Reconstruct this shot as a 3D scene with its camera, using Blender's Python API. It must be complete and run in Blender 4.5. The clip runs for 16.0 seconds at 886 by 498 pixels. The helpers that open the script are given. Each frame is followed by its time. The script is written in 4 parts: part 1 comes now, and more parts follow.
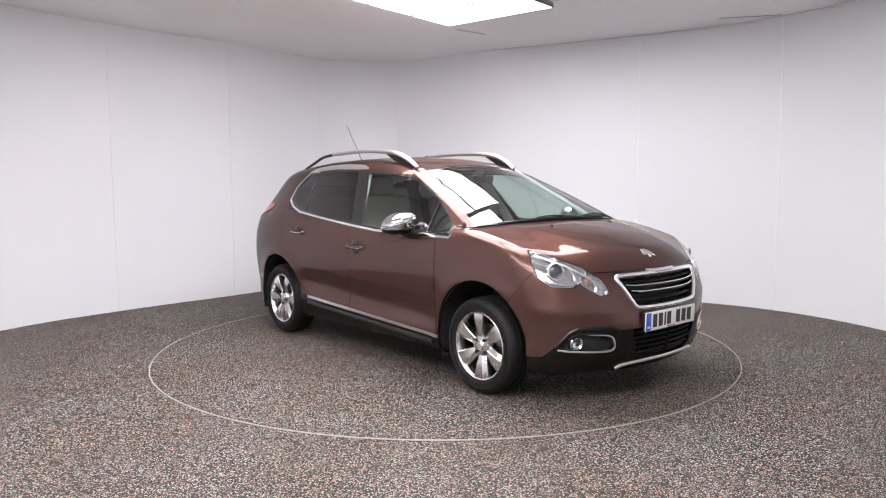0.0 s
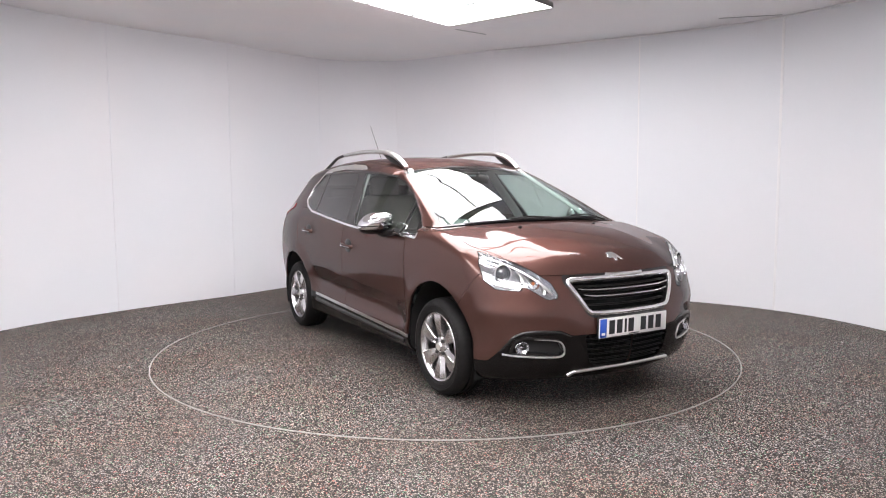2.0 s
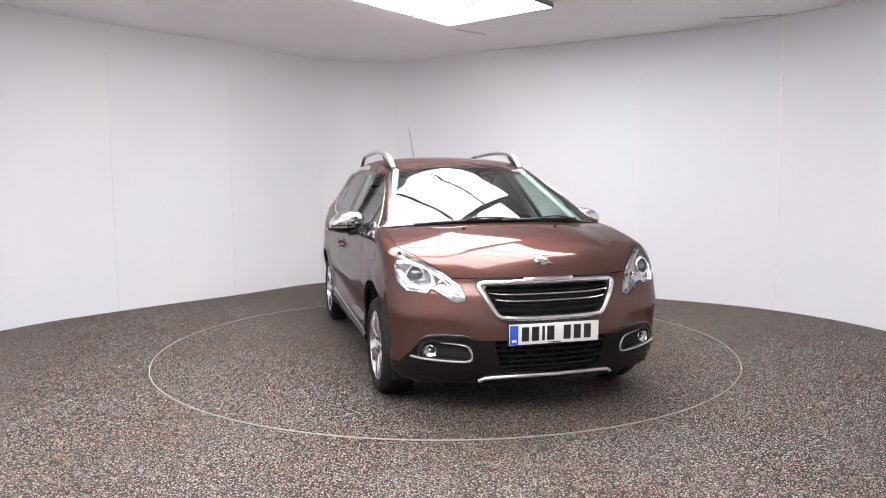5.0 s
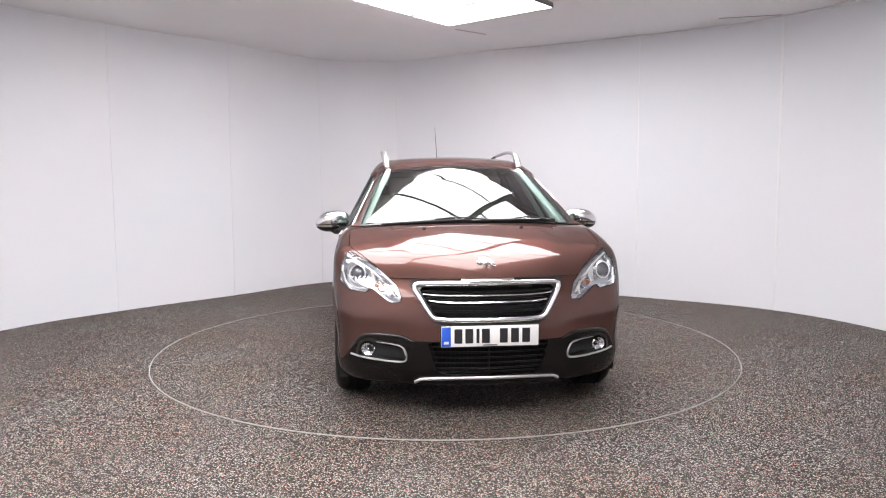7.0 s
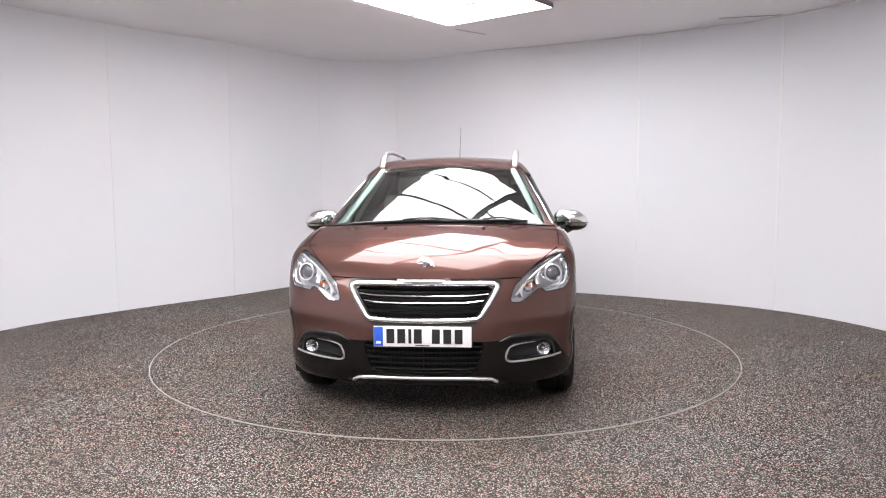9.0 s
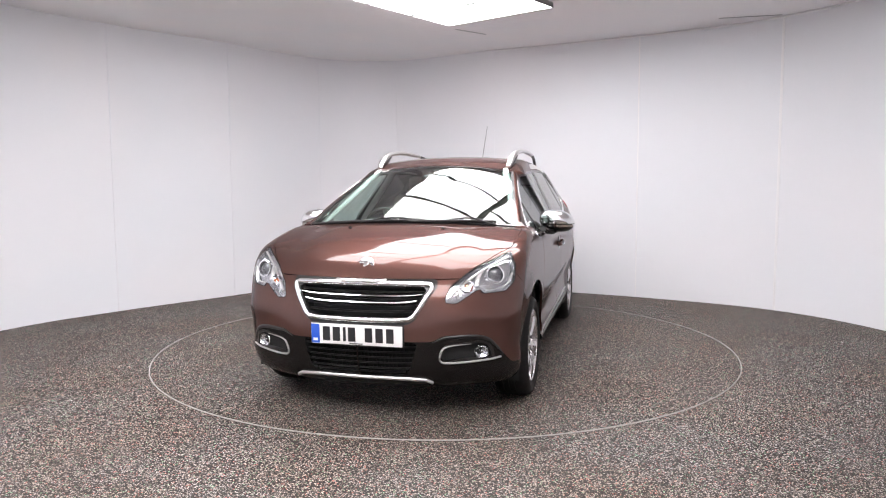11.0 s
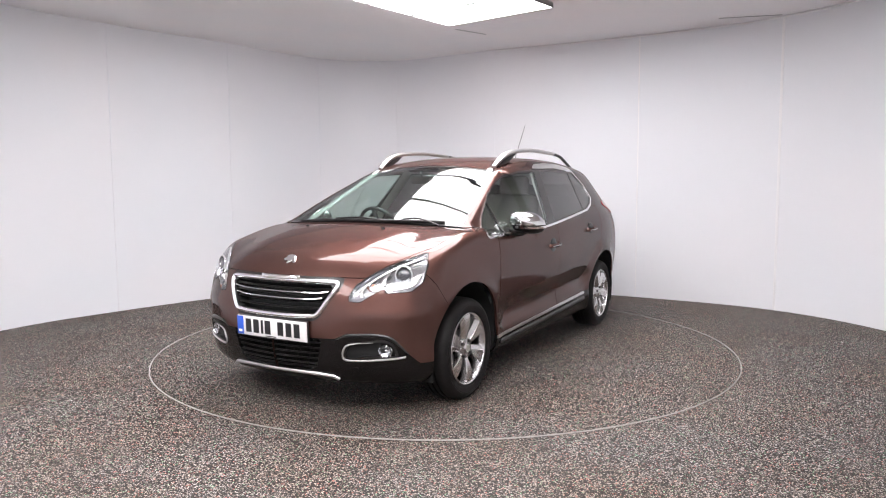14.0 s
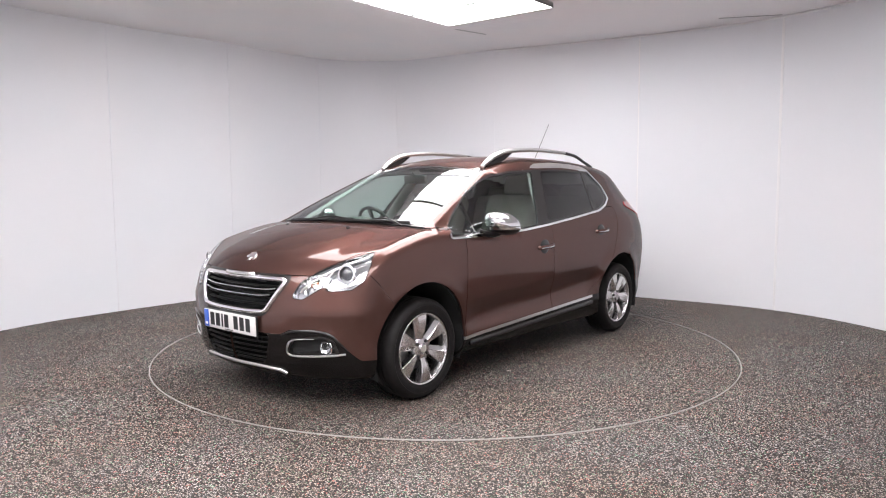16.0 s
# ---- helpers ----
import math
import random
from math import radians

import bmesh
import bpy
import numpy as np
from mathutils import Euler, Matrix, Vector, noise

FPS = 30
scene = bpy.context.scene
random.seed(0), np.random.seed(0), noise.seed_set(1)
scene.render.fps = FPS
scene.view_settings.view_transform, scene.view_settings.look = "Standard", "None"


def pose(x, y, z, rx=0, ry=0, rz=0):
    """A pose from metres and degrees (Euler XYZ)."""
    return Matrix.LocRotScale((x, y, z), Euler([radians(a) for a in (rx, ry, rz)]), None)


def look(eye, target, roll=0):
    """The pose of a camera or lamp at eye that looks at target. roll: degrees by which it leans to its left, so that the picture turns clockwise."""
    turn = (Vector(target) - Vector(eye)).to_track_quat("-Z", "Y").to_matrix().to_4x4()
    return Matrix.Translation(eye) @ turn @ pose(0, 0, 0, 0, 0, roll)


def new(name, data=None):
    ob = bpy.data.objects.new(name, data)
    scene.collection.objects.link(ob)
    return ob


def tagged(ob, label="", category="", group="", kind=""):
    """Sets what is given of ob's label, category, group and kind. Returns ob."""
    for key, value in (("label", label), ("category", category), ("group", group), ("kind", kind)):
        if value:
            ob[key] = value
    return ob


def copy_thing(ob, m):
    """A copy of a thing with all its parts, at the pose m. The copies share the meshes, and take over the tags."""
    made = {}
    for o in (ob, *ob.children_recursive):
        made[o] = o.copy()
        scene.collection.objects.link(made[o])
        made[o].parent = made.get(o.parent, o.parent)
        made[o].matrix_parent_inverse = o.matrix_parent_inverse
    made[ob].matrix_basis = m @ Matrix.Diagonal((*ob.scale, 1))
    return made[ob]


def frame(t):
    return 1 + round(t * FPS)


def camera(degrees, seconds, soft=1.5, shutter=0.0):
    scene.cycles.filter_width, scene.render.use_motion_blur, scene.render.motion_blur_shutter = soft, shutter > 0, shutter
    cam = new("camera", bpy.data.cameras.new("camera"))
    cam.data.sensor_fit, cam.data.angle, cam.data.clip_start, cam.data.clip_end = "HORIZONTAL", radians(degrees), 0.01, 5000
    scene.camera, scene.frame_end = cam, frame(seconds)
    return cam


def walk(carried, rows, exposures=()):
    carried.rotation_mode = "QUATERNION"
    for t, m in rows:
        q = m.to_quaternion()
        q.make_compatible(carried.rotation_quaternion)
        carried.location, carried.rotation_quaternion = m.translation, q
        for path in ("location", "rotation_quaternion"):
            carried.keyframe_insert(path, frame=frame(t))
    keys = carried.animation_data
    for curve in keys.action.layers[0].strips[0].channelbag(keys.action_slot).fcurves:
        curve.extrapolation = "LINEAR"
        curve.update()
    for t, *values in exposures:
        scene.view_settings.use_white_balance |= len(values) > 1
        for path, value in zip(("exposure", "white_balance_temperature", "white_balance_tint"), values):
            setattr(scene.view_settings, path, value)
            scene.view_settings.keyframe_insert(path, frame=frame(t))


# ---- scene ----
# The camera stands still; a turntable carries the car round before it.
EYE = (0.0, -5.771, 1.294)
AIM = (-0.00189, -4.7754, 1.2035)
cam = camera(63.1, 16.0, soft=1.1)
walk(cam, [(0.0, look(EYE, AIM, -0.331)), (16.0, look(EYE, AIM, -0.331))])

# ---- world and exposure: a closed studio, lit by its ceiling panels and added fill panels ----
world = bpy.data.worlds.new("world")
scene.world = world
world.use_nodes = True
world.node_tree.nodes["Background"].inputs[0].default_value = (0.5, 0.5, 0.52, 1)
world.node_tree.nodes["Background"].inputs[1].default_value = 0.2
scene.view_settings.exposure = 0.31
PANEL_GLOW = 9.4
CEILING = 2.9


# ---- materials ----
def material(name):
    m = bpy.data.materials.new(name)
    m.use_nodes = True
    return m, m.node_tree.nodes, m.node_tree.links, m.node_tree.nodes["Principled BSDF"]


def plain(name, colour, rough=0.5, metal=0.0, coat=0.0, grain=0.0, grain_scale=60.0, bump=0.0, spec=0.5, coat_rough=0.03):
    """A principled surface with fine noise in colour, gloss and relief."""
    m, nodes, links, p = material(name)
    p.inputs["Base Color"].default_value = (*colour, 1)
    p.inputs["Roughness"].default_value = rough
    p.inputs["Metallic"].default_value = metal
    p.inputs["Coat Weight"].default_value = coat
    p.inputs["Coat Roughness"].default_value = coat_rough
    p.inputs["Specular IOR Level"].default_value = spec
    if grain or bump:
        co = nodes.new("ShaderNodeTexCoord")
        n = nodes.new("ShaderNodeTexNoise")
        n.inputs["Scale"].default_value = grain_scale
        n.inputs["Detail"].default_value = 5
        links.new(co.outputs["Object"], n.inputs["Vector"])
        if grain:
            ramp = nodes.new("ShaderNodeValToRGB")
            ramp.color_ramp.elements[0].position, ramp.color_ramp.elements[1].position = 0.3, 0.7
            ramp.color_ramp.elements[0].color = (*[c * (1 - grain) for c in colour], 1)
            ramp.color_ramp.elements[1].color = (*[min(1, c * (1 + grain)) for c in colour], 1)
            links.new(n.outputs["Fac"], ramp.inputs["Fac"])
            links.new(ramp.outputs["Color"], p.inputs["Base Color"])
        if bump:
            b = nodes.new("ShaderNodeBump")
            b.inputs["Strength"].default_value = bump
            b.inputs["Distance"].default_value = 0.002
            links.new(n.outputs["Fac"], b.inputs["Height"])
            links.new(b.outputs["Normal"], p.inputs["Normal"])
    return m


def wall_material(name, colour, spread, coarse, rough):
    """Painted sheet: broad blotches, a fine tooth, a little sheen."""
    m, nodes, links, p = material(name)
    co = nodes.new("ShaderNodeTexCoord")
    n = nodes.new("ShaderNodeTexNoise")
    n.inputs["Scale"].default_value, n.inputs["Detail"].default_value = coarse, 3
    fine = nodes.new("ShaderNodeTexNoise")
    fine.inputs["Scale"].default_value, fine.inputs["Detail"].default_value = 160, 3
    ramp = nodes.new("ShaderNodeValToRGB")
    ramp.color_ramp.elements[0].position, ramp.color_ramp.elements[1].position = 0.3, 0.72
    ramp.color_ramp.elements[0].color = (colour[0] * (1 - spread), colour[1] * (1 - 0.6 * spread), colour[2] * (1 - 0.3 * spread), 1)
    ramp.color_ramp.elements[1].color = (colour[0], colour[1] * 0.985, colour[2] * 0.985, 1)
    b = nodes.new("ShaderNodeBump")
    b.inputs["Strength"].default_value, b.inputs["Distance"].default_value = 0.06, 0.002
    for t in (n, fine):
        links.new(co.outputs["Object"], t.inputs["Vector"])
    links.new(n.outputs["Fac"], ramp.inputs["Fac"])
    links.new(ramp.outputs["Color"], p.inputs["Base Color"])
    links.new(fine.outputs["Fac"], b.inputs["Height"])
    links.new(b.outputs["Normal"], p.inputs["Normal"])
    p.inputs["Roughness"].default_value = rough
    return m


def carpet_material(name):
    """Bonded granule flooring: pale rounded chips with dark gaps between, rare red and green ones, on broad brown stains."""
    m, nodes, links, p = material(name)
    co = nodes.new("ShaderNodeTexCoord")
    cells = nodes.new("ShaderNodeTexVoronoi")
    cells.inputs["Scale"].default_value = 134
    broad = nodes.new("ShaderNodeTexNoise")
    broad.inputs["Scale"].default_value, broad.inputs["Detail"].default_value = 1.1, 4
    mid = nodes.new("ShaderNodeTexNoise")
    mid.inputs["Scale"].default_value, mid.inputs["Detail"].default_value = 26, 3
    for t in (cells, broad, mid):
        links.new(co.outputs["Object"], t.inputs["Vector"])
    rgb = nodes.new("ShaderNodeSeparateColor")
    links.new(cells.outputs["Color"], rgb.inputs["Color"])

    def maths(kind, a, b, c=0.0):
        n = nodes.new("ShaderNodeMath")
        n.operation = kind
        for i, v in enumerate((a, b, c)):
            if isinstance(v, float):
                n.inputs[i].default_value = v
            else:
                links.new(v, n.inputs[i])
        return n.outputs[0]

    # how far a point lies from its chip's middle, against the chip's own size
    size = maths("MULTIPLY_ADD", rgb.outputs["Red"], 0.36, 0.31)
    soft = maths("MULTIPLY_ADD", mid.outputs["Fac"], 0.12, size)
    depth = maths("SUBTRACT", soft, cells.outputs["Distance"])
    ramp = nodes.new("ShaderNodeValToRGB")
    e = ramp.color_ramp.elements
    e[0].position, e[0].color = 0.02, (0.022, 0.019, 0.018, 1)
    e[1].position, e[1].color = 0.34, (0.53, 0.487, 0.455, 1)
    k = e.new(0.16)
    k.color = (0.14, 0.12, 0.11, 1)
    links.new(depth, ramp.inputs["Fac"])
    tint = nodes.new("ShaderNodeValToRGB")
    c = tint.color_ramp.elements
    tint.color_ramp.interpolation = "CONSTANT"
    c[0].position, c[0].color = 0.0, (1.25, 0.55, 0.52, 1)
    c[1].position, c[1].color = 0.06, (1.03, 1.0, 0.95, 1)
    for at, col in ((0.35, (0.92, 0.95, 1.0)), (0.70, (0.62, 0.58, 0.56)), (0.94, (0.58, 1.15, 0.80))):
        k = c.new(at)
        k.color = (*col, 1)
    links.new(rgb.outputs["Green"], tint.inputs["Fac"])
    wear = nodes.new("ShaderNodeValToRGB")
    wear.color_ramp.elements[0].position, wear.color_ramp.elements[0].color = 0.36, (0.93, 0.83, 0.75, 1)
    wear.color_ramp.elements[1].position, wear.color_ramp.elements[1].color = 0.62, (1.0, 1.0, 1.0, 1)
    links.new(broad.outputs["Fac"], wear.inputs["Fac"])
    last = ramp.outputs["Color"]
    for other in (tint, wear):
        mul = nodes.new("ShaderNodeMix")
        mul.data_type, mul.blend_type = "RGBA", "MULTIPLY"
        mul.inputs[0].default_value = 1
        links.new(last, mul.inputs[6])
        links.new(other.outputs["Color"], mul.inputs[7])
        last = mul.outputs[2]
    links.new(last, p.inputs["Base Color"])
    b = nodes.new("ShaderNodeBump")
    b.inputs["Strength"].default_value, b.inputs["Distance"].default_value = 0.5, 0.004
    links.new(depth, b.inputs["Height"])
    links.new(b.outputs["Normal"], p.inputs["Normal"])
    p.inputs["Roughness"].default_value = 0.7
    p.inputs["Specular IOR Level"].default_value = 0.3
    return m


def paint_material(name):
    """Brown metallic paint: flakes under a clear coat, with faint orange peel."""
    m, nodes, links, p = material(name)
    co = nodes.new("ShaderNodeTexCoord")
    flake = nodes.new("ShaderNodeTexVoronoi")
    flake.inputs["Scale"].default_value = 900
    peel = nodes.new("ShaderNodeTexNoise")
    peel.inputs["Scale"].default_value, peel.inputs["Detail"].default_value = 90, 2
    for t in (flake, peel):
        links.new(co.outputs["Object"], t.inputs["Vector"])
    ramp = nodes.new("ShaderNodeValToRGB")
    ramp.color_ramp.elements[0].color = (0.088, 0.042, 0.035, 1)
    ramp.color_ramp.elements[1].color = (0.134, 0.066, 0.055, 1)
    links.new(flake.outputs["Color"], ramp.inputs["Fac"])
    links.new(ramp.outputs["Color"], p.inputs["Base Color"])
    b = nodes.new("ShaderNodeBump")
    b.inputs["Strength"].default_value, b.inputs["Distance"].default_value = 0.015, 0.001
    links.new(peel.outputs["Fac"], b.inputs["Height"])
    links.new(b.outputs["Normal"], p.inputs["Coat Normal"])
    p.inputs["Metallic"].default_value = 0.8
    p.inputs["Roughness"].default_value = 0.38
    p.inputs["Specular Tint"].default_value = (0.14, 0.10, 0.09, 1)
    p.inputs["Coat IOR"].default_value = 1.5
    p.inputs["Coat Weight"].default_value = 0.7
    p.inputs["Coat Roughness"].default_value = 0.02
    return m


def glass_material(name, tint, f0=0.08, power=4.0):
    """A thin pane: tinted see-through, with mirror reflection by the angle."""
    m, nodes, links, p = material(name)
    nodes.remove(p)
    out = nodes["Material Output"]
    see = nodes.new("ShaderNodeBsdfTransparent")
    see.inputs["Color"].default_value = (*tint, 1)
    gloss = nodes.new("ShaderNodeBsdfGlossy")
    gloss.inputs["Roughness"].default_value = 0.0
    facing = nodes.new("ShaderNodeLayerWeight")
    facing.inputs["Blend"].default_value = 0.5
    rise = nodes.new("ShaderNodeMath")
    rise.operation = "POWER"
    rise.inputs[1].default_value = power
    scale = nodes.new("ShaderNodeMath")
    scale.operation = "MULTIPLY_ADD"
    scale.inputs[1].default_value, scale.inputs[2].default_value = 1 - f0, f0
    mix = nodes.new("ShaderNodeMixShader")
    links.new(facing.outputs["Facing"], rise.inputs[0])
    links.new(rise.outputs[0], scale.inputs[0])
    links.new(scale.outputs[0], mix.inputs[0])
    links.new(see.outputs[0], mix.inputs[1])
    links.new(gloss.outputs[0], mix.inputs[2])
    links.new(mix.outputs[0], out.inputs["Surface"])
    return m


def glow_material(name, colour, strength):
    m, nodes, links, p = material(name)
    p.inputs["Base Color"].default_value = (0.8, 0.8, 0.8, 1)
    p.inputs["Emission Color"].default_value = (*colour, 1)
    p.inputs["Emission Strength"].default_value = strength
    return m


WALL = wall_material("white_wall_sheet", (0.815, 0.812, 0.835), 0.05, 0.7, 0.42)
CEIL = wall_material("ceiling_board", (0.92, 0.90, 0.90), 0.04, 2.0, 0.8)
SEAM = plain("white_seam_trim", (0.85, 0.84, 0.85), 0.3)
CARPET = carpet_material("speckled_granule_floor")
RING = plain("brushed_aluminium_edge", (0.34, 0.325, 0.31), 0.55, 0.5, grain=0.15, grain_scale=30)
GLOW = glow_material("lit_diffuser", (1.0, 0.975, 1.0), PANEL_GLOW)
FRAME = plain("grey_lamp_frame", (0.25, 0.25, 0.25), 0.4)
SLOT = plain("grey_slot", (0.45, 0.44, 0.44), 0.7)
PAINT = paint_material("brown_metallic_paint")
CHROME = plain("chrome", (0.86, 0.86, 0.87), 0.06, 1.0)
SATIN = plain("satin_silver", (0.62, 0.61, 0.60), 0.28, 0.9, grain=0.05)
ALLOY = plain("silver_alloy", (0.66, 0.65, 0.655), 0.26, 1.0, coat=0.3)
RUBBER = plain("tyre_rubber", (0.009, 0.008, 0.008), 0.6, grain=0.25, grain_scale=40, bump=0.2, spec=0.25)
PLASTIC = plain("black_textured_plastic", (0.009, 0.008, 0.008), 0.33, grain=0.2, grain_scale=200, bump=0.15, spec=0.35)
BUMPER_BLACK = plain("black_bumper_plastic", (0.006, 0.005, 0.005), 0.2, grain=0.15, grain_scale=200, bump=0.03, spec=0.3)
AMBER = plain("amber_bulb", (0.75, 0.22, 0.08), 0.2, coat=0.5)
GLOSS_BLACK = plain("gloss_black_trim", (0.010, 0.009, 0.009), 0.3, coat=0.25)
LINER = plain("wheel_arch_liner", (0.012, 0.012, 0.012), 0.9)
MATT = plain("matt_black_inside", (0.010, 0.010, 0.010), 0.9)
SCREEN = glass_material("windscreen_glass", (0.72, 0.86, 0.81), 0.09)
SIDE_GLASS = glass_material("door_glass", (0.74, 0.84, 0.80), 0.08)
DARK_GLASS = glass_material("privacy_glass", (0.10, 0.10, 0.105), 0.10)
LAMP_GLASS = glass_material("lamp_lens", (0.96, 0.97, 0.98), 0.05, 5.0)
REFLECTOR = plain("lamp_reflector", (0.60, 0.60, 0.62), 0.16, 0.92)
LENS_DARK = plain("dark_projector_glass", (0.10, 0.10, 0.11), 0.05, coat=1.0)
RED_LENS = plain("red_lamp_lens", (0.45, 0.02, 0.03), 0.12, coat=1.0)
PLATE = plain("white_number_plate", (0.80, 0.79, 0.77), 0.3, coat=0.4)
PLATE_BLUE = plain("blue_plate_band", (0.02, 0.10, 0.55), 0.3, coat=0.4)
INK = plain("black_plate_marks", (0.012, 0.012, 0.014), 0.4)
SEAT = plain("beige_grey_seat_cloth", (0.20, 0.18, 0.165), 0.9, grain=0.3, grain_scale=80, bump=0.3)
DASH = plain("dash_plastic", (0.085, 0.085, 0.082), 0.6, grain=0.15, grain_scale=120, bump=0.2)
TRIM_PALE = plain("pale_pillar_trim", (0.55, 0.55, 0.54), 0.7, grain=0.08)
DISC_STEEL = plain("brake_steel", (0.35, 0.34, 0.33), 0.35, 0.9, grain=0.2)


# ---- mesh helpers ----
def mesh_of(name, verts, faces, mat, normals=None, smooth=True):
    me = bpy.data.meshes.new(name)
    me.from_pydata([tuple(map(float, v)) for v in verts], [], [tuple(map(int, f)) for f in faces])
    me.materials.append(mat)
    if smooth:
        me.polygons.foreach_set("use_smooth", [True] * len(me.polygons))
    me.update()
    if normals is not None:
        me.normals_split_custom_set_from_vertices([tuple(map(float, n)) for n in normals])
    return me


def obj(name, me, parent=None, label="", m=None):
    ob = new(name, me)
    if parent is not None:
        ob.parent = parent
    if m is not None:
        ob.matrix_basis = m
    return tagged(ob, label)


def part(name, bm, mat, parent, label="", m=None, smooth=True, sharp=35):
    """Links a bmesh as one mesh object under a thing or a part."""
    bmesh.ops.recalc_face_normals(bm, faces=bm.faces)
    for f in bm.faces:
        f.smooth = smooth
    if smooth:
        lim = radians(sharp)
        for e in bm.edges:
            if len(e.link_faces) == 2 and e.calc_face_angle(0) > lim:
                e.smooth = False
    me = bpy.data.meshes.new(name)
    bm.to_mesh(me)
    bm.free()
    me.materials.append(mat)
    return obj(name, me, parent, label, m)


def box(sx, sy, sz, at=(0, 0, 0), bevel=0.0, seg=2, bm=None):
    b = bmesh.new()
    bmesh.ops.create_cube(b, size=1)
    bmesh.ops.scale(b, vec=(sx, sy, sz), verts=b.verts)
    if bevel:
        bmesh.ops.bevel(b, geom=b.edges[:], offset=bevel, segments=seg, profile=0.5, affect="EDGES")
    bmesh.ops.translate(b, vec=at, verts=b.verts)
    return join(bm, b)


def join(bm, b):
    """Adds the bmesh b to bm and returns bm; with no bm, returns b."""
    if bm is None:
        return b
    me = bpy.data.meshes.new("join")
    b.to_mesh(me)
    b.free()
    bm.from_mesh(me)
    bpy.data.meshes.remove(me)
    return bm


def lathe(profile, steps=48, axis="y", closed=False):
    """Turns (radius, along) points round an axis."""
    bm = bmesh.new()
    rings = []
    for r, a in profile:
        ring = []
        for i in range(steps):
            t = 2 * math.pi * i / steps
            c, s = r * math.cos(t), r * math.sin(t)
            ring.append(bm.verts.new((c, a, s) if axis == "y" else (c, s, a) if axis == "z" else (a, c, s)))
        rings.append(ring)
    pairs = list(zip(rings, rings[1:])) + ([(rings[-1], rings[0])] if closed else [])
    for p, q in pairs:
        for i in range(steps):
            j = (i + 1) % steps
            bm.faces.new((p[i], p[j], q[j], q[i]))
    return bm


def tube(points, width, height=None, steps=10, taper=None, up=Vector((0, 0, 1)), loop=False):
    """A closed sweep of an oval along points; taper gives a factor per point."""
    height = height or width
    pts = [Vector(p) for p in points]
    bm = bmesh.new()
    rings = []
    for i, p in enumerate(pts):
        n = len(pts)
        d = (pts[(i + 1) % n] - pts[i - 1]).normalized() if loop else (pts[min(i + 1, n - 1)] - pts[max(i - 1, 0)]).normalized()
        side = d.cross(up)
        side = side.normalized() if side.length > 1e-6 else Vector((0, 1, 0))
        top = side.cross(d).normalized()
        k = taper[i] if taper else 1
        rings.append([bm.verts.new(p + side * (math.cos(a) * width / 2 * k) + top * (math.sin(a) * height / 2 * k))
                      for a in (2 * math.pi * s / steps for s in range(steps))])
    for a, b in zip(rings, rings[1:]):
        for s in range(steps):
            bm.faces.new((a[s], a[(s + 1) % steps], b[(s + 1) % steps], b[s]))
    if loop:
        a, b = rings[-1], rings[0]
        for s in range(steps):
            bm.faces.new((a[s], a[(s + 1) % steps], b[(s + 1) % steps], b[s]))
    else:
        bm.faces.new(rings[0][::-1])
        bm.faces.new(rings[-1])
    return bm


def prism(outline, depth, bevel=0.0):
    """A flat outline in (y, z), raised by depth towards +x."""
    bm = bmesh.new()
    f = bm.faces.new([bm.verts.new((0, y, z)) for y, z in outline])
    top = bmesh.ops.extrude_face_region(bm, geom=[f])
    bmesh.ops.translate(bm, vec=(depth, 0, 0), verts=[g for g in top["geom"] if isinstance(g, bmesh.types.BMVert)])
    bmesh.ops.recalc_face_normals(bm, faces=bm.faces)
    if bevel:
        bmesh.ops.bevel(bm, geom=bm.edges[:], offset=bevel, segments=2, profile=0.5, affect="EDGES")
    return bm


def glide(points, n):
    """n + 1 points on a smooth curve through the given ones."""
    p = [Vector(q) for q in points]
    p = [2 * p[0] - p[1]] + p + [2 * p[-1] - p[-2]]
    out = []
    for i in range(n + 1):
        u = i / n * (len(points) - 1)
        k = min(int(u), len(points) - 2)
        t = u - k
        a, b, c, d = p[k:k + 4]
        out.append(0.5 * (2 * b + (c - a) * t + (2 * a - 5 * b + 4 * c - d) * t * t + (3 * b - a - 3 * c + d) * t ** 3))
    return out


# ---- the studio ----
RING_R = 2.226


def disc(r0, r1, z, steps=128):
    bm = bmesh.new()
    if r0 > 0:
        a = [bm.verts.new((r0 * math.cos(t), r0 * math.sin(t), z)) for t in (2 * math.pi * i / steps for i in range(steps))]
        b = [bm.verts.new((r1 * math.cos(t), r1 * math.sin(t), z)) for t in (2 * math.pi * i / steps for i in range(steps))]
        for i in range(steps):
            j = (i + 1) % steps
            bm.faces.new((a[i], b[i], b[j], a[j]))
    else:
        bm.faces.new([bm.verts.new((r1 * math.cos(t), r1 * math.sin(t), z)) for t in (2 * math.pi * i / steps for i in range(steps))])
    return bm


def build_floor():
    # floor round the turntable: from its edge out past the walls
    bm = disc(RING_R + 0.006, 11.0, 0.0)
    floor = part("floor", bm, CARPET, None, smooth=False)
    tagged(floor, "speckled grey and brown granule floor of the studio", "floor", kind="structure")
    rim = lathe([(RING_R - 0.0015, -0.03), (RING_R - 0.0015, 0.002), (RING_R - 0.0005, 0.005), (RING_R + 0.0045, 0.005), (RING_R + 0.006, 0.002),
                 (RING_R + 0.006, -0.03)], 160, "z", True)
    ring = part("turntable_edge_trim", rim, RING, None)
    tagged(ring, "thin worn aluminium ring set into the floor round the turntable", "trim", kind="structure")


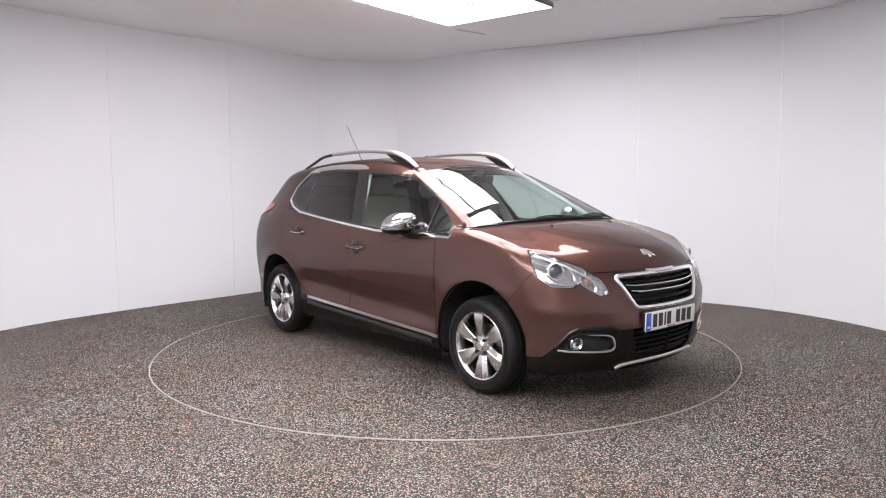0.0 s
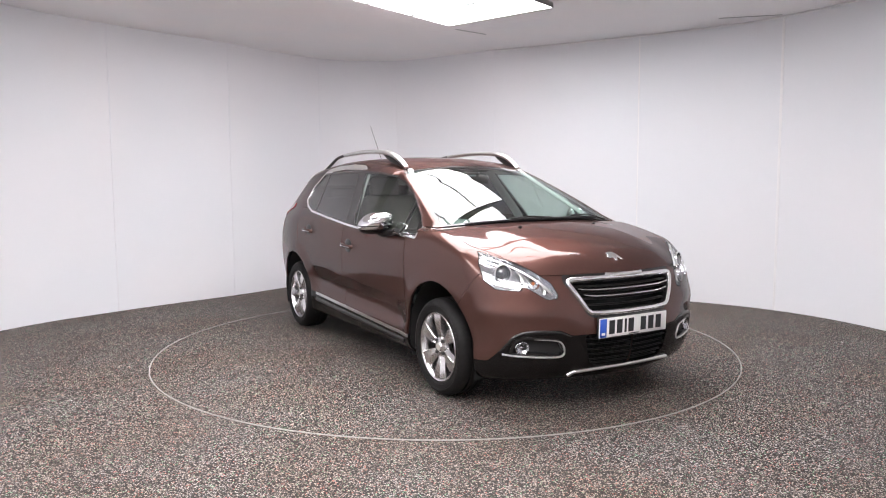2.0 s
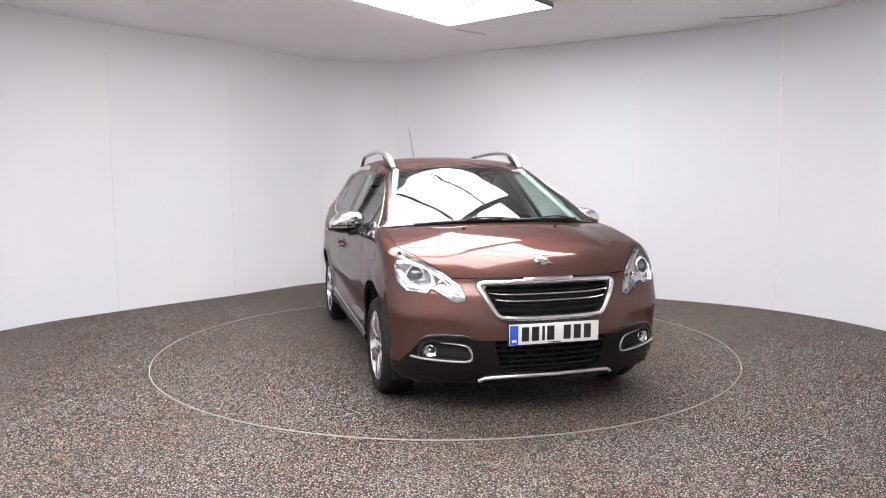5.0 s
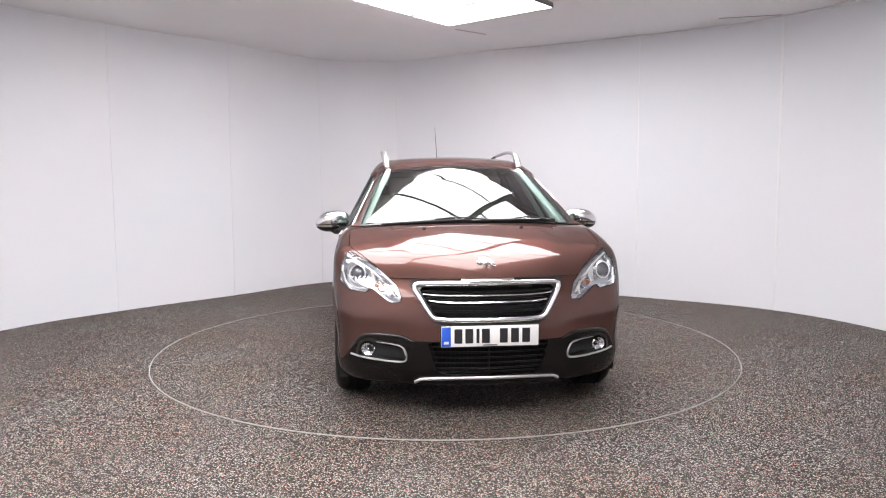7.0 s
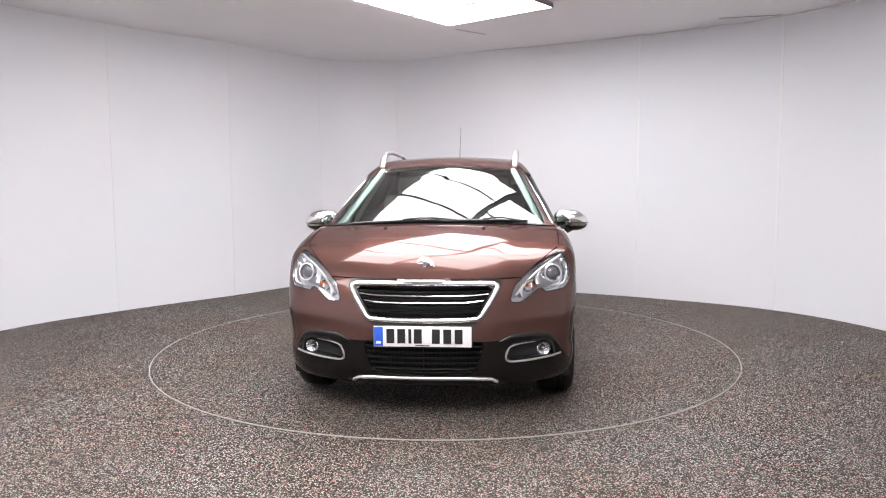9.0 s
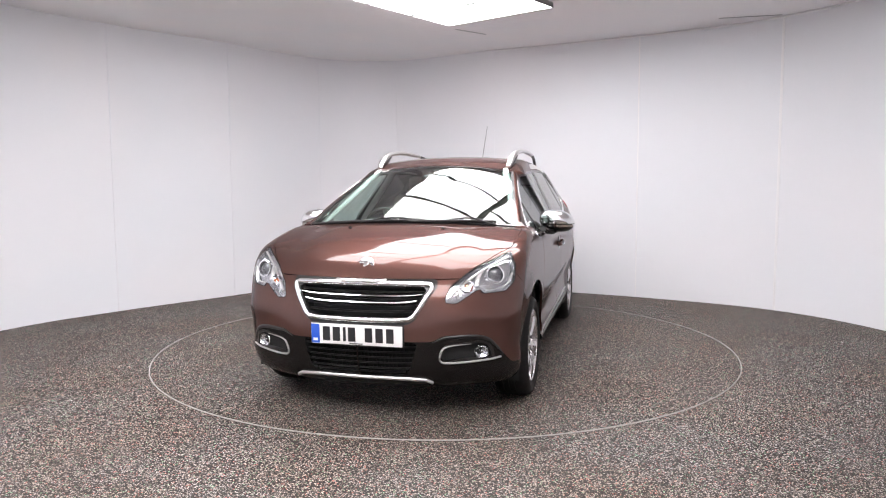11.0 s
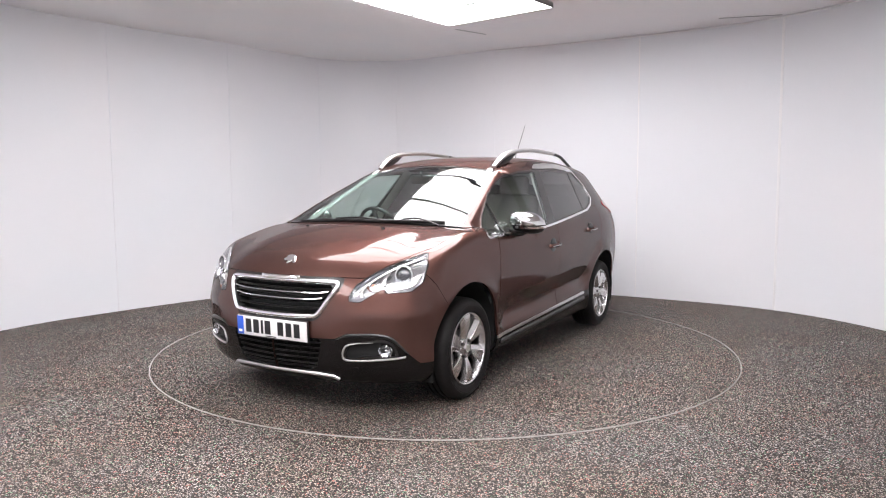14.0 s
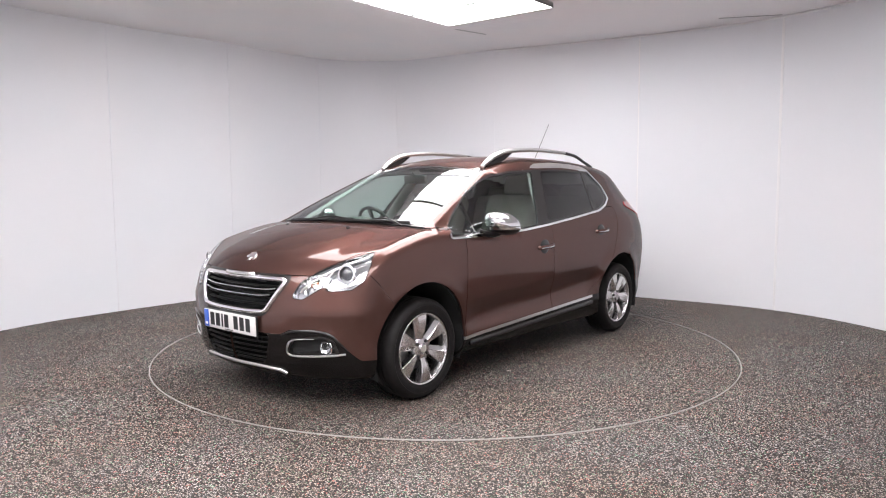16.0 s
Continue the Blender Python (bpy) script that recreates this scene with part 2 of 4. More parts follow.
def build_turntable():
    base = new("turntable")
    tagged(base, "round turntable covered in the same speckled granules", "turntable")
    part("deck", lathe([(0.0005, 0.0), (RING_R - 0.004, 0.0), (RING_R - 0.005, -0.004), (0.0005, -0.004)], 128, "z"), CARPET, base, smooth=False)
    part("skirt", lathe([(RING_R - 0.009, -0.004), (RING_R - 0.009, -0.03), (RING_R - 0.05, -0.03), (RING_R - 0.05, -0.004)], 128, "z", True), RING, base, "aluminium skirt under the deck's edge")
    return base


# wall panels in plan, seam to seam, round the room
SEAMS = [(-4.55, -1.6), (-4.0, 0.55), (-3.36, 1.58), (-2.46, 2.62), (-1.60, 3.66), (-0.62, 3.88), (0.62, 3.16), (2.16, 2.33), (3.32, 1.43),
         (3.86, 0.20), (3.98, -1.6), (3.9, -4.6), (3.3, -7.2), (0.0, -7.9), (-3.4, -7.4), (-4.5, -4.6), (-4.55, -1.6)]


def build_walls():
    per = 10
    n = len(SEAMS) - 1
    ring = SEAMS[-2:-1] + SEAMS[:-1] + SEAMS[:2]
    root = new("wall_studio")
    tagged(root, "curved studio wall of smooth off-white sheets", "wall", kind="structure")
    for k in range(n):
        a, b, c, d = (Vector((*ring[k + i], 0)) for i in range(4))
        pts = []
        for i in range(per + 1):
            t = i / per
            p = 0.5 * (2 * b + (c - a) * t + (2 * a - 5 * b + 4 * c - d) * t * t + (3 * b - a - 3 * c + d) * t ** 3)
            tan = 0.5 * ((c - a) + 2 * (2 * a - 5 * b + 4 * c - d) * t + 3 * (3 * b - a - 3 * c + d) * t * t)
            pts.append((p, Vector((-tan.y, tan.x, 0)).normalized()))
        bm = bmesh.new()
        rows = []
        for i, (p, out) in enumerate(pts):
            e = 0.0006 if i == 0 else -0.0006 if i == per else 0
            p = p + Vector((out.y, -out.x, 0)) * e
            rows.append([bm.verts.new(q) for q in (p, p + Vector((0, 0, CEILING)), p + out * 0.06 + Vector((0, 0, CEILING)), p + out * 0.06)])
        for u, v in zip(rows, rows[1:]):
            for s in range(4):
                bm.faces.new((u[s], v[s], v[(s + 1) % 4], u[(s + 1) % 4]))
        bm.faces.new(rows[0])
        bm.faces.new(rows[-1][::-1])
        part("wall_panel", bm, WALL, root)
        # cove strip under the ceiling on the two sheets that show one
        if k in (6, 7, 8):
            bm = tube([q - o * 0.006 + Vector((0, 0, CEILING - 0.012)) for q, o in pts], 0.014, 0.02, 6)
            part("cove_strip", bm, SEAM, root)
        # joint strip over the seam at the panel's start
        p, out = pts[0]
        turn = math.degrees(math.atan2(out.y, out.x))
        if k in (5, 6):
            continue
        strip = box(0.006, 0.026 if k in (8,) else 0.014, CEILING - 0.01, (0, 0, CEILING / 2), 0.002)
        part("joint_strip", strip, SEAM if k in (7, 8) else WALL, root, m=pose(p.x - out.x * 0.001, p.y - out.y * 0.001, 0, 0, 0, turn))


LIGHT_A = Vector((0.07, 1.60, CEILING))
LU = Vector((0.783, -0.622, 0))
LW = Vector((-0.622, -0.783, 0))


def build_ceiling():
    bm = box(12, 14, 0.08, (0, -2, CEILING + 0.04))
    c = part("ceiling", bm, CEIL, None, smooth=False)
    tagged(c, "flat pale grey board ceiling", "ceiling", kind="structure")
    turn = math.degrees(math.atan2(LU.y, LU.x))
    # lit panels in two rows, copied again as unseen fill by the camera
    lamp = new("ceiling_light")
    tagged(lamp, "square-edged white panel light in the ceiling, switched on, copied also as unseen fill", "ceiling light", "ceiling panel lights")
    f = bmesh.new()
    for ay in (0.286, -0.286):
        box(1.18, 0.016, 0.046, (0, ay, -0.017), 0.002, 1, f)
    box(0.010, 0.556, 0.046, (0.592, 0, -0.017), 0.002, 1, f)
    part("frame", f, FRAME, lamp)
    # the drop and the open glowing end are added to brighten the ceiling
    part("diffuser", box(1.172, 0.556, 0.043, (0, 0, -0.0155)), GLOW, lamp, "glowing white diffuser, dropped to light the ceiling", smooth=False)
    spots = []
    for row, first, count in LIGHT_ROWS:
        for i in range(count):
            p = LIGHT_A + LU * (0.585 + row) + LW * (first + 0.295 + 0.59 * i)
            spots.append(pose(p.x, p.y, CEILING - 0.006, 0, 0, turn + (180 if row else 0)))
    # unseen panels added near the camera to brighten the car's front
    spots += [pose(x, y, CEILING - 0.006) for x, y in FRONT_FILL_PANELS]
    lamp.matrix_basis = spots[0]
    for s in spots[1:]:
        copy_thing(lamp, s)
    # narrow slots in the ceiling boards
    for a, b in (((0.13, 1.95), (0.46, 2.22)), ((2.72, 1.52), (3.28, 1.38))):
        a, b = Vector((*a, 0)), Vector((*b, 0))
        mid, ang = (a + b) / 2, math.degrees(math.atan2((b - a).y, (b - a).x))
        s = part("ceiling_slot", box((b - a).length, 0.016, 0.004, (0, 0, 0), 0.001, 1), SLOT, None, m=pose(mid.x, mid.y, CEILING - 0.002, 0, 0, ang))
        tagged(s, "thin dark joint in the ceiling board", "trim", kind="structure")


LIGHT_ROWS = ((0.0, 0.0, 5), (1.25, 0.32, 4))
# places of the added fill panels, left of and above the camera, all unseen
FRONT_FILL_PANELS = [(-2.4, -2.5 - 0.62 * i) for i in range(6)] + [(x, -3.68 - 0.62 * i) for x in (-0.6, 0.62) for i in range(4)]

build_floor()
TURNTABLE = build_turntable()
build_walls()
build_ceiling()

# ---- the car's skin: one smooth closed form, cut into panels ----
# car space: x forward, y to its left, z up; the ground under the middle of the wheelbase is the origin
AXLE, FRONT_AXLE, HUB_Z, HUB_Y = 1.269, 1.246, 0.306, 0.838


def curve(v, xs, ys):
    """Smooth monotone interpolation through (xs, ys)."""
    xs, ys = np.array(xs, float), np.array(ys, float)
    h, d = np.diff(xs), np.diff(ys) / np.diff(xs)
    m = np.zeros(len(xs))
    m[0], m[-1] = d[0], d[-1]
    for i in range(1, len(xs) - 1):
        if d[i - 1] * d[i] > 0:
            m[i] = 3 * (h[i - 1] + h[i]) / ((2 * h[i] + h[i - 1]) / d[i - 1] + (h[i] + 2 * h[i - 1]) / d[i])
    v = np.asarray(v, float)
    k = np.clip(np.searchsorted(xs, v) - 1, 0, len(h) - 1)
    t = np.clip((v - xs[k]) / h[k], 0, 1)
    r = ys[k] * (1 + 2 * t) * (1 - t) ** 2 + m[k] * h[k] * t * (1 - t) ** 2 + ys[k + 1] * t * t * (3 - 2 * t) + m[k + 1] * h[k] * t * t * (t - 1)
    return r + np.where(v < xs[0], (v - xs[0]) * m[0], 0) + np.where(v > xs[-1], (v - xs[-1]) * m[-1], 0)


def smax(a, b, k):
    h = np.maximum(k - np.abs(a - b), 0) / k
    return np.maximum(a, b) + h * h * k / 4


def step(v, a, b):
    t = np.clip((v - a) / (b - a), 0, 1)
    return t * t * (3 - 2 * t)


ROOF_X = [-2.1, -1.75, -1.3, -0.8, -0.35, 0.0, 0.20, 0.35, 0.60, 0.90, 1.20, 1.50]
ROOF_Z = [1.28, 1.385, 1.462, 1.503, 1.512, 1.492, 1.462, 1.424, 1.326, 1.186, 1.030, 0.860]
HOOD_X = [0.5, 0.9, 1.20, 1.36, 1.55, 1.70, 1.84, 1.95, 2.05]
HOOD_Z = [1.060, 1.055, 1.040, 1.012, 0.968, 0.920, 0.862, 0.790, 0.68]
SIDE_Z = [0.12, 0.20, 0.26, 0.34, 0.40, 0.50, 0.60, 0.72, 0.82, 0.92, 1.0, 1.1, 1.2, 1.3, 1.4, 1.5]
SIDE_Y = [0.74, 0.80, 0.824, 0.833, 0.828, 0.838, 0.851, 0.858, 0.857, 0.846, 0.825, 0.776, 0.720, 0.666, 0.612, 0.552]
NOSE_Z = [0.18, 0.25, 0.33, 0.45, 0.55, 0.65, 0.74, 0.80, 0.95]
NOSE_X = [1.945, 1.990, 2.020, 2.034, 2.030, 2.014, 1.990, 1.962, 1.86]
TAIL_Z = [0.2, 0.35, 0.5, 0.7, 0.9, 1.0, 1.1, 1.2, 1.3, 1.4, 1.5]
TAIL_X = [1.95, 2.04, 2.075, 2.07, 2.03, 1.98, 1.90, 1.84, 1.78, 1.71, 1.60]


def arch_field(x, z):
    """Distance from the nearer wheel arch's rim."""
    front = np.hypot(x - FRONT_AXLE, z - 0.325) - 0.385
    back = np.hypot(x + AXLE, z - 0.325) - 0.372
    return np.where(x > 0, front, back)


def body_field(p):
    """Below zero inside the car, zero on its skin."""
    x, y, z = p[..., 0], np.abs(p[..., 1]), p[..., 2]
    crown = curve(x, [-2.0, -0.4, 0.3, 1.0, 1.25, 1.5, 1.7, 1.95], [0.12, 0.10, 0.15, 0.06, 0.04, 0.07, 0.12, 0.20])
    plan = 0.16 * y * y * (1 - step(x, 1.25, 1.7)) * step(x, -0.2, 0.3)
    hood = step(x, 1.2, 1.35)
    raised = 0.016 * hood * (1 - step(y, 0.38, 0.60))
    roof = z - (curve(x + plan, ROOF_X, ROOF_Z) - crown * y * y)
    # the screen pillars turn away from the glass
    pillar = (1.3 * (y - 0.574 - (np.maximum(x, 0.1) - 0.29) * 0.200) + roof) / 1.64 - 0.5 * (1 - step(x, -0.05, 0.30)) - 0.10 * step(x, 1.0, 1.14)
    roof = smax(roof, pillar, 0.014)
    bonnet = z - (curve(x + plan, HOOD_X, HOOD_Z) - crown * y * y + raised)
    top = -smax(-roof, -bonnet, 0.012) * 0.92
    wide = curve(z, SIDE_Z, SIDE_Y)
    wide = wide - 0.008 * step(x, 0.7, 1.3) - 0.15 * np.maximum(x - 1.35, 0) ** 2 - 0.16 * np.maximum(-x - 1.2, 0) ** 2 - 0.06 * np.maximum(z - 1.0, 0) * np.maximum(-x - 0.2, 0)
    # hollow along the lower doors, its upper crease rising towards the tail
    drop = 0.585 - 0.045 * x - z
    hollow = np.minimum(np.clip(drop / 0.10, 0, 1), 1 - step(drop, 0.10, 0.24))
    wide = wide - 0.020 * hollow * step(x, -1.0, -0.70) * (1 - step(x, 0.66, 0.90))
    ring = arch_field(x, z)
    wide = wide + 0.012 * np.exp(-(np.maximum(ring, 0) / 0.075) ** 2) * (z < 0.9)
    side = (y - wide) * 0.93
    front = x - (curve(z, NOSE_Z, NOSE_X) - 0.36 * y * y - 0.10 * y ** 4)
    back = -x - (curve(z, TAIL_Z, TAIL_X) - 0.22 * y * y)
    f = smax(side, top, 0.055)
    f = smax(f, front, 0.105)
    f = smax(f, back, 0.20)
    # shoulder over the bumper's corners, under the lamps
    f = f - 0.009 * np.exp(-((z - 0.585) / 0.055) ** 2) * step(y, 0.36, 0.62) * step(x, 1.60, 1.76)
    return smax(f, 0.19 - z, 0.05)


def gradient(p, e=0.002):
    g = np.empty_like(p)
    for i in range(3):
        d = np.zeros(3)
        d[i] = e
        g[..., i] = (body_field(p + d) - body_field(p - d)) / (2 * e)
    return g


def settle(p, rounds=4, reach=None):
    """Moves points onto the skin."""
    q = p.copy()
    for _ in range(rounds):
        g = gradient(q)
        q = q - g * (body_field(q) / np.maximum((g * g).sum(-1), 0.05))[..., None]
        if reach:
            q = p + np.clip(q - p, -reach, reach)
    return q


def skin_grid(cell=0.0205):
    """A net of quads over the skin, one vertex in each cell that it crosses."""
    lo, hi = np.array([-2.16, -0.99, 0.10]), np.array([2.14, 0.99, 1.58])
    n = np.ceil((hi - lo) / cell).astype(int)
    lo[1] = -n[1] * cell / 2
    ax = [lo[i] + cell * np.arange(n[i] + 1) for i in range(3)]
    s = np.empty((n[0] + 1, n[1] + 1, n[2] + 1))
    for i, x in enumerate(ax[0]):
        yy, zz = np.meshgrid(ax[1], ax[2], indexing="ij")
        s[i] = body_field(np.stack([np.full_like(yy, x), yy, zz], -1))
    neg = s < 0
    corner = sum(neg[a:a + n[0], b:b + n[1], c:c + n[2]].astype(int) for a in (0, 1) for b in (0, 1) for c in (0, 1))
    live = (corner > 0) & (corner < 8)
    idx = -np.ones(live.shape, int)
    cells = np.argwhere(live)
    idx[live] = np.arange(len(cells))
    verts = settle(lo + (cells + 0.5) * cell, 5, cell * 0.62)
    faces = []
    for a in range(3):
        b, c = (a + 1) % 3, (a + 2) % 3
        sl = [slice(None)] * 3
        s0, s1 = list(sl), list(sl)
        s0[a], s1[a] = slice(0, -1), slice(1, None)
        cross = np.argwhere(neg[tuple(s0)] != neg[tuple(s1)])
        cross = cross[(cross[:, b] > 0) & (cross[:, b] < n[b]) & (cross[:, c] > 0) & (cross[:, c] < n[c])]
        inside = neg[tuple(cross.T)]
        quad = []
        for db, dc in ((-1, -1), (0, -1), (0, 0), (-1, 0)):
            k = cross.copy()
            k[:, b] += db
            k[:, c] += dc
            quad.append(idx[tuple(k.T)])
        quad = np.stack(quad, -1)
        quad[~inside] = quad[~inside][:, ::-1]
        faces.append(quad)
    return verts, np.concatenate(faces)


def poly_field(u, v, pts, r=0.0):
    """Signed distance to an outline in a plane, rounded by r."""
    q = np.array(pts, float)
    if r:
        c = q.mean(0)
        q = c + (q - c) * (1 - r / np.maximum(np.hypot(*(q - c).T), 1e-6))[:, None]
    d = np.full(np.shape(u), 1e9)
    s = np.ones(np.shape(u))
    for i in range(len(q)):
        a, b = q[i], q[i - 1]
        ex, ey = b - a
        wx, wy = u - a[0], v - a[1]
        t = np.clip((wx * ex + wy * ey) / (ex * ex + ey * ey), 0, 1)
        d = np.minimum(d, (wx - ex * t) ** 2 + (wy - ey * t) ** 2)
        c1, c2, c3 = v >= a[1], v < b[1], ex * wy > ey * wx
        s = np.where((c1 & c2 & c3) | (~c1 & ~c2 & ~c3), -s, s)
    return s * np.sqrt(d) - r


class Skin:
    def __init__(self):
        v, f = skin_grid()
        self.v = [tuple(p) for p in v]
        self.f = [list(q) for q in f]
        self.tag = ["shell"] * len(self.f)

    def cut(self, source, name, field):
        """Parts the faces with the tag source along field = 0; those below zero are named."""
        pts = np.array(self.v)
        g = field(pts)
        g = np.where(np.abs(g) < 1e-4, 1e-4, g)
        g = list(g)
        cache, nf, nt = {}, [], []
        for face, tag in zip(self.f, self.tag):
            if tag not in source:
                nf.append(face)
                nt.append(tag)
                continue
            signs = [g[i] < 0 for i in face]
            if all(signs):
                nf.append(face)
                nt.append(name)
                continue
            if not any(signs):
                nf.append(face)
                nt.append(tag)
                continue
            inner, outer = [], []
            for i, j in zip(face, face[1:] + face[:1]):
                (inner if g[i] < 0 else outer).append(i)
                if (g[i] < 0) != (g[j] < 0):
                    key = (min(i, j), max(i, j))
                    if key not in cache:
                        t = g[i] / (g[i] - g[j])
                        a, b = self.v[i], self.v[j]
                        self.v.append(tuple(a[k] + (b[k] - a[k]) * t for k in range(3)))
                        g.append(1e-4)
                        cache[key] = len(self.v) - 1
                    inner.append(cache[key])
                    outer.append(cache[key])
            for loop, label in ((inner, name), (outer, tag)):
                if len(loop) > 2:
                    nf.append(loop)
                    nt.append(label)
        self.f, self.tag = nf, nt

    def seam(self, sources, field, half=0.0028):
        """Opens a shut line along field = 0."""
        self.cut(sources, "gap", lambda p: np.abs(field(p)) - half)

    def panel(self, sources, name, field, half=0.0026):
        """Names a panel and opens the shut line round it."""
        self.cut(sources, name, field)
        self.seam((*sources, name), field, half)

    def finish(self):
        self.v = settle(np.array(self.v), 3, 0.006)
        n = gradient(self.v, 0.004)
        self.n = n / np.linalg.norm(n, axis=1)[:, None]
        self.mid = np.array([self.v[f].mean(0) for f in self.f])

    def take(self, names, side=0, keep=None):
        names = (names,) if isinstance(names, str) else names
        return [f for f, t, m in zip(self.f, self.tag, self.mid) if t in names and (side == 0 or m[1] * side > 0) and (keep is None or keep(m))]

    def piece(self, name, tags, mat, parent, side=0, lift=0.0, lip=0.012, label="", keep=None):
        """One panel: its faces, moved out by lift, with its edges turned in by lip."""
        faces = self.take(tags, side, keep)
        if not faces:
            return None
        ids = sorted({i for f in faces for i in f})
        to = {k: i for i, k in enumerate(ids)}
        vs = [self.v[k] + self.n[k] * lift for k in ids]
        ns = [self.n[k] for k in ids]
        fs = [[to[k] for k in f] for f in faces]
        if lip:
            edges = {}
            for f in fs:
                for a, b in zip(f, f[1:] + f[:1]):
                    edges[(a, b)] = 1
            for (a, b) in list(edges):
                if (b, a) not in edges:
                    base = len(vs)
                    out = np.cross(np.array(vs[b]) - vs[a], ns[a])
                    out = out / max(np.linalg.norm(out), 1e-9)
                    vs += [vs[a], vs[b], vs[b] - ns[b] * lip, vs[a] - ns[a] * lip]
                    ns += [out if lip > 0 else -out] * 4
                    fs.append([base + 1, base, base + 3, base + 2])
        return obj(name, mesh_of(name, vs, fs, mat, ns), parent, label)


# outlines, in (x, z) on the flank and (y, z) on the front
FRONT_WINDOW = [(0.975, 0.962), (0.69, 0.962), (0.176, 0.972), (-0.02, 0.985), (-0.245, 1.392), (0.089, 1.380), (0.276, 1.354), (0.43, 1.312), (0.638, 1.222), (0.859, 1.087), (0.962, 0.995)]
REAR_WINDOW = [(-0.135, 0.998), (-0.55, 1.030), (-0.97, 1.070), (-1.12, 1.110), (-1.225, 1.165), (-1.222, 1.262), (-1.105, 1.385), (-0.70, 1.398), (-0.345, 1.396)]
DAYLIGHT = [(0.975, 0.962), (0.69, 0.962), (0.176, 0.972), (-0.15, 0.995), (-0.55, 1.030), (-0.97, 1.070), (-1.12, 1.110), (-1.225, 1.165), (-1.222, 1.262), (-1.105, 1.385), (-0.70, 1.398),
            (-0.245, 1.394), (0.089, 1.380), (0.276, 1.354), (0.43, 1.312), (0.638, 1.222), (0.859, 1.087), (0.962, 0.995)]
HEADLAMP = [(0.757, 0.905), (0.792, 0.845), (0.797, 0.765), (0.765, 0.722), (0.655, 0.706), (0.638, 0.742), (0.590, 0.717), (0.510, 0.662), (0.465, 0.668), (0.486, 0.735), (0.564, 0.812), (0.666, 0.866)]
GRILLE = [(-0.415, 0.777), (0.415, 0.777), (0.419, 0.745), (0.316, 0.574), (0.280, 0.553), (-0.280, 0.553), (-0.316, 0.574), (-0.419, 0.745)]
GRILLE_HOLE = [(-0.372, 0.741), (0.372, 0.741), (0.299, 0.606), (0.275, 0.591), (-0.275, 0.591), (-0.299, 0.606)]
LOWER_BLACK = [(0.0, 0.457), (0.40, 0.457), (0.465, 0.488), (0.60, 0.492), (0.675, 0.475), (0.715, 0.435), (0.79, 0.315), (1.0, 0.295), (1.0, 0.0), (0.0, 0.0)]
LOWER_GRILLE = [(-0.325, 0.445), (0.325, 0.445), (0.285, 0.300), (0.235, 0.270), (-0.235, 0.270), (-0.285, 0.300)]
FOG_RECESS = [(0.700, 0.425), (0.660, 0.447), (0.520, 0.440), (0.462, 0.425), (0.440, 0.372), (0.440, 0.345), (0.56, 0.347), (0.715, 0.358)]


STEP_TRIM = [(-0.22, 1.412), (-0.30, 1.434), (-0.55, 1.448), (-0.88, 1.440), (-1.06, 1.418), (-1.14, 1.388), (-1.10, 1.398), (-0.70, 1.414), (-0.35, 1.412)]


def on_flank(p):
    return 0.50 - np.abs(p[:, 1])


def on_nose(p, x=1.35):
    return x - p[:, 0]


def front_view(p, outline, r=0.0, x=1.35):
    return np.maximum(poly_field(np.abs(p[:, 1]), p[:, 2], outline, r), on_nose(p, x))


def side_view(p, outline, r=0.0):
    return np.maximum(poly_field(p[:, 0], p[:, 2], outline, r), on_flank(p))


def below_line(p, a, b):
    """Below zero under the line a-b in (x, z)."""
    return (p[:, 2] - a[1]) - (b[1] - a[1]) / (b[0] - a[0]) * (p[:, 0] - a[0])


def screen_field(p):
    y = np.abs(p[:, 1])
    xs = p[:, 0] + 0.16 * y * y
    edge = 0.542 + (p[:, 0] - 0.29) / 0.76 * 0.152
    return np.maximum(np.maximum(0.345 - xs, xs - 1.150), np.maximum(y - edge, 1.0 - p[:, 2]))


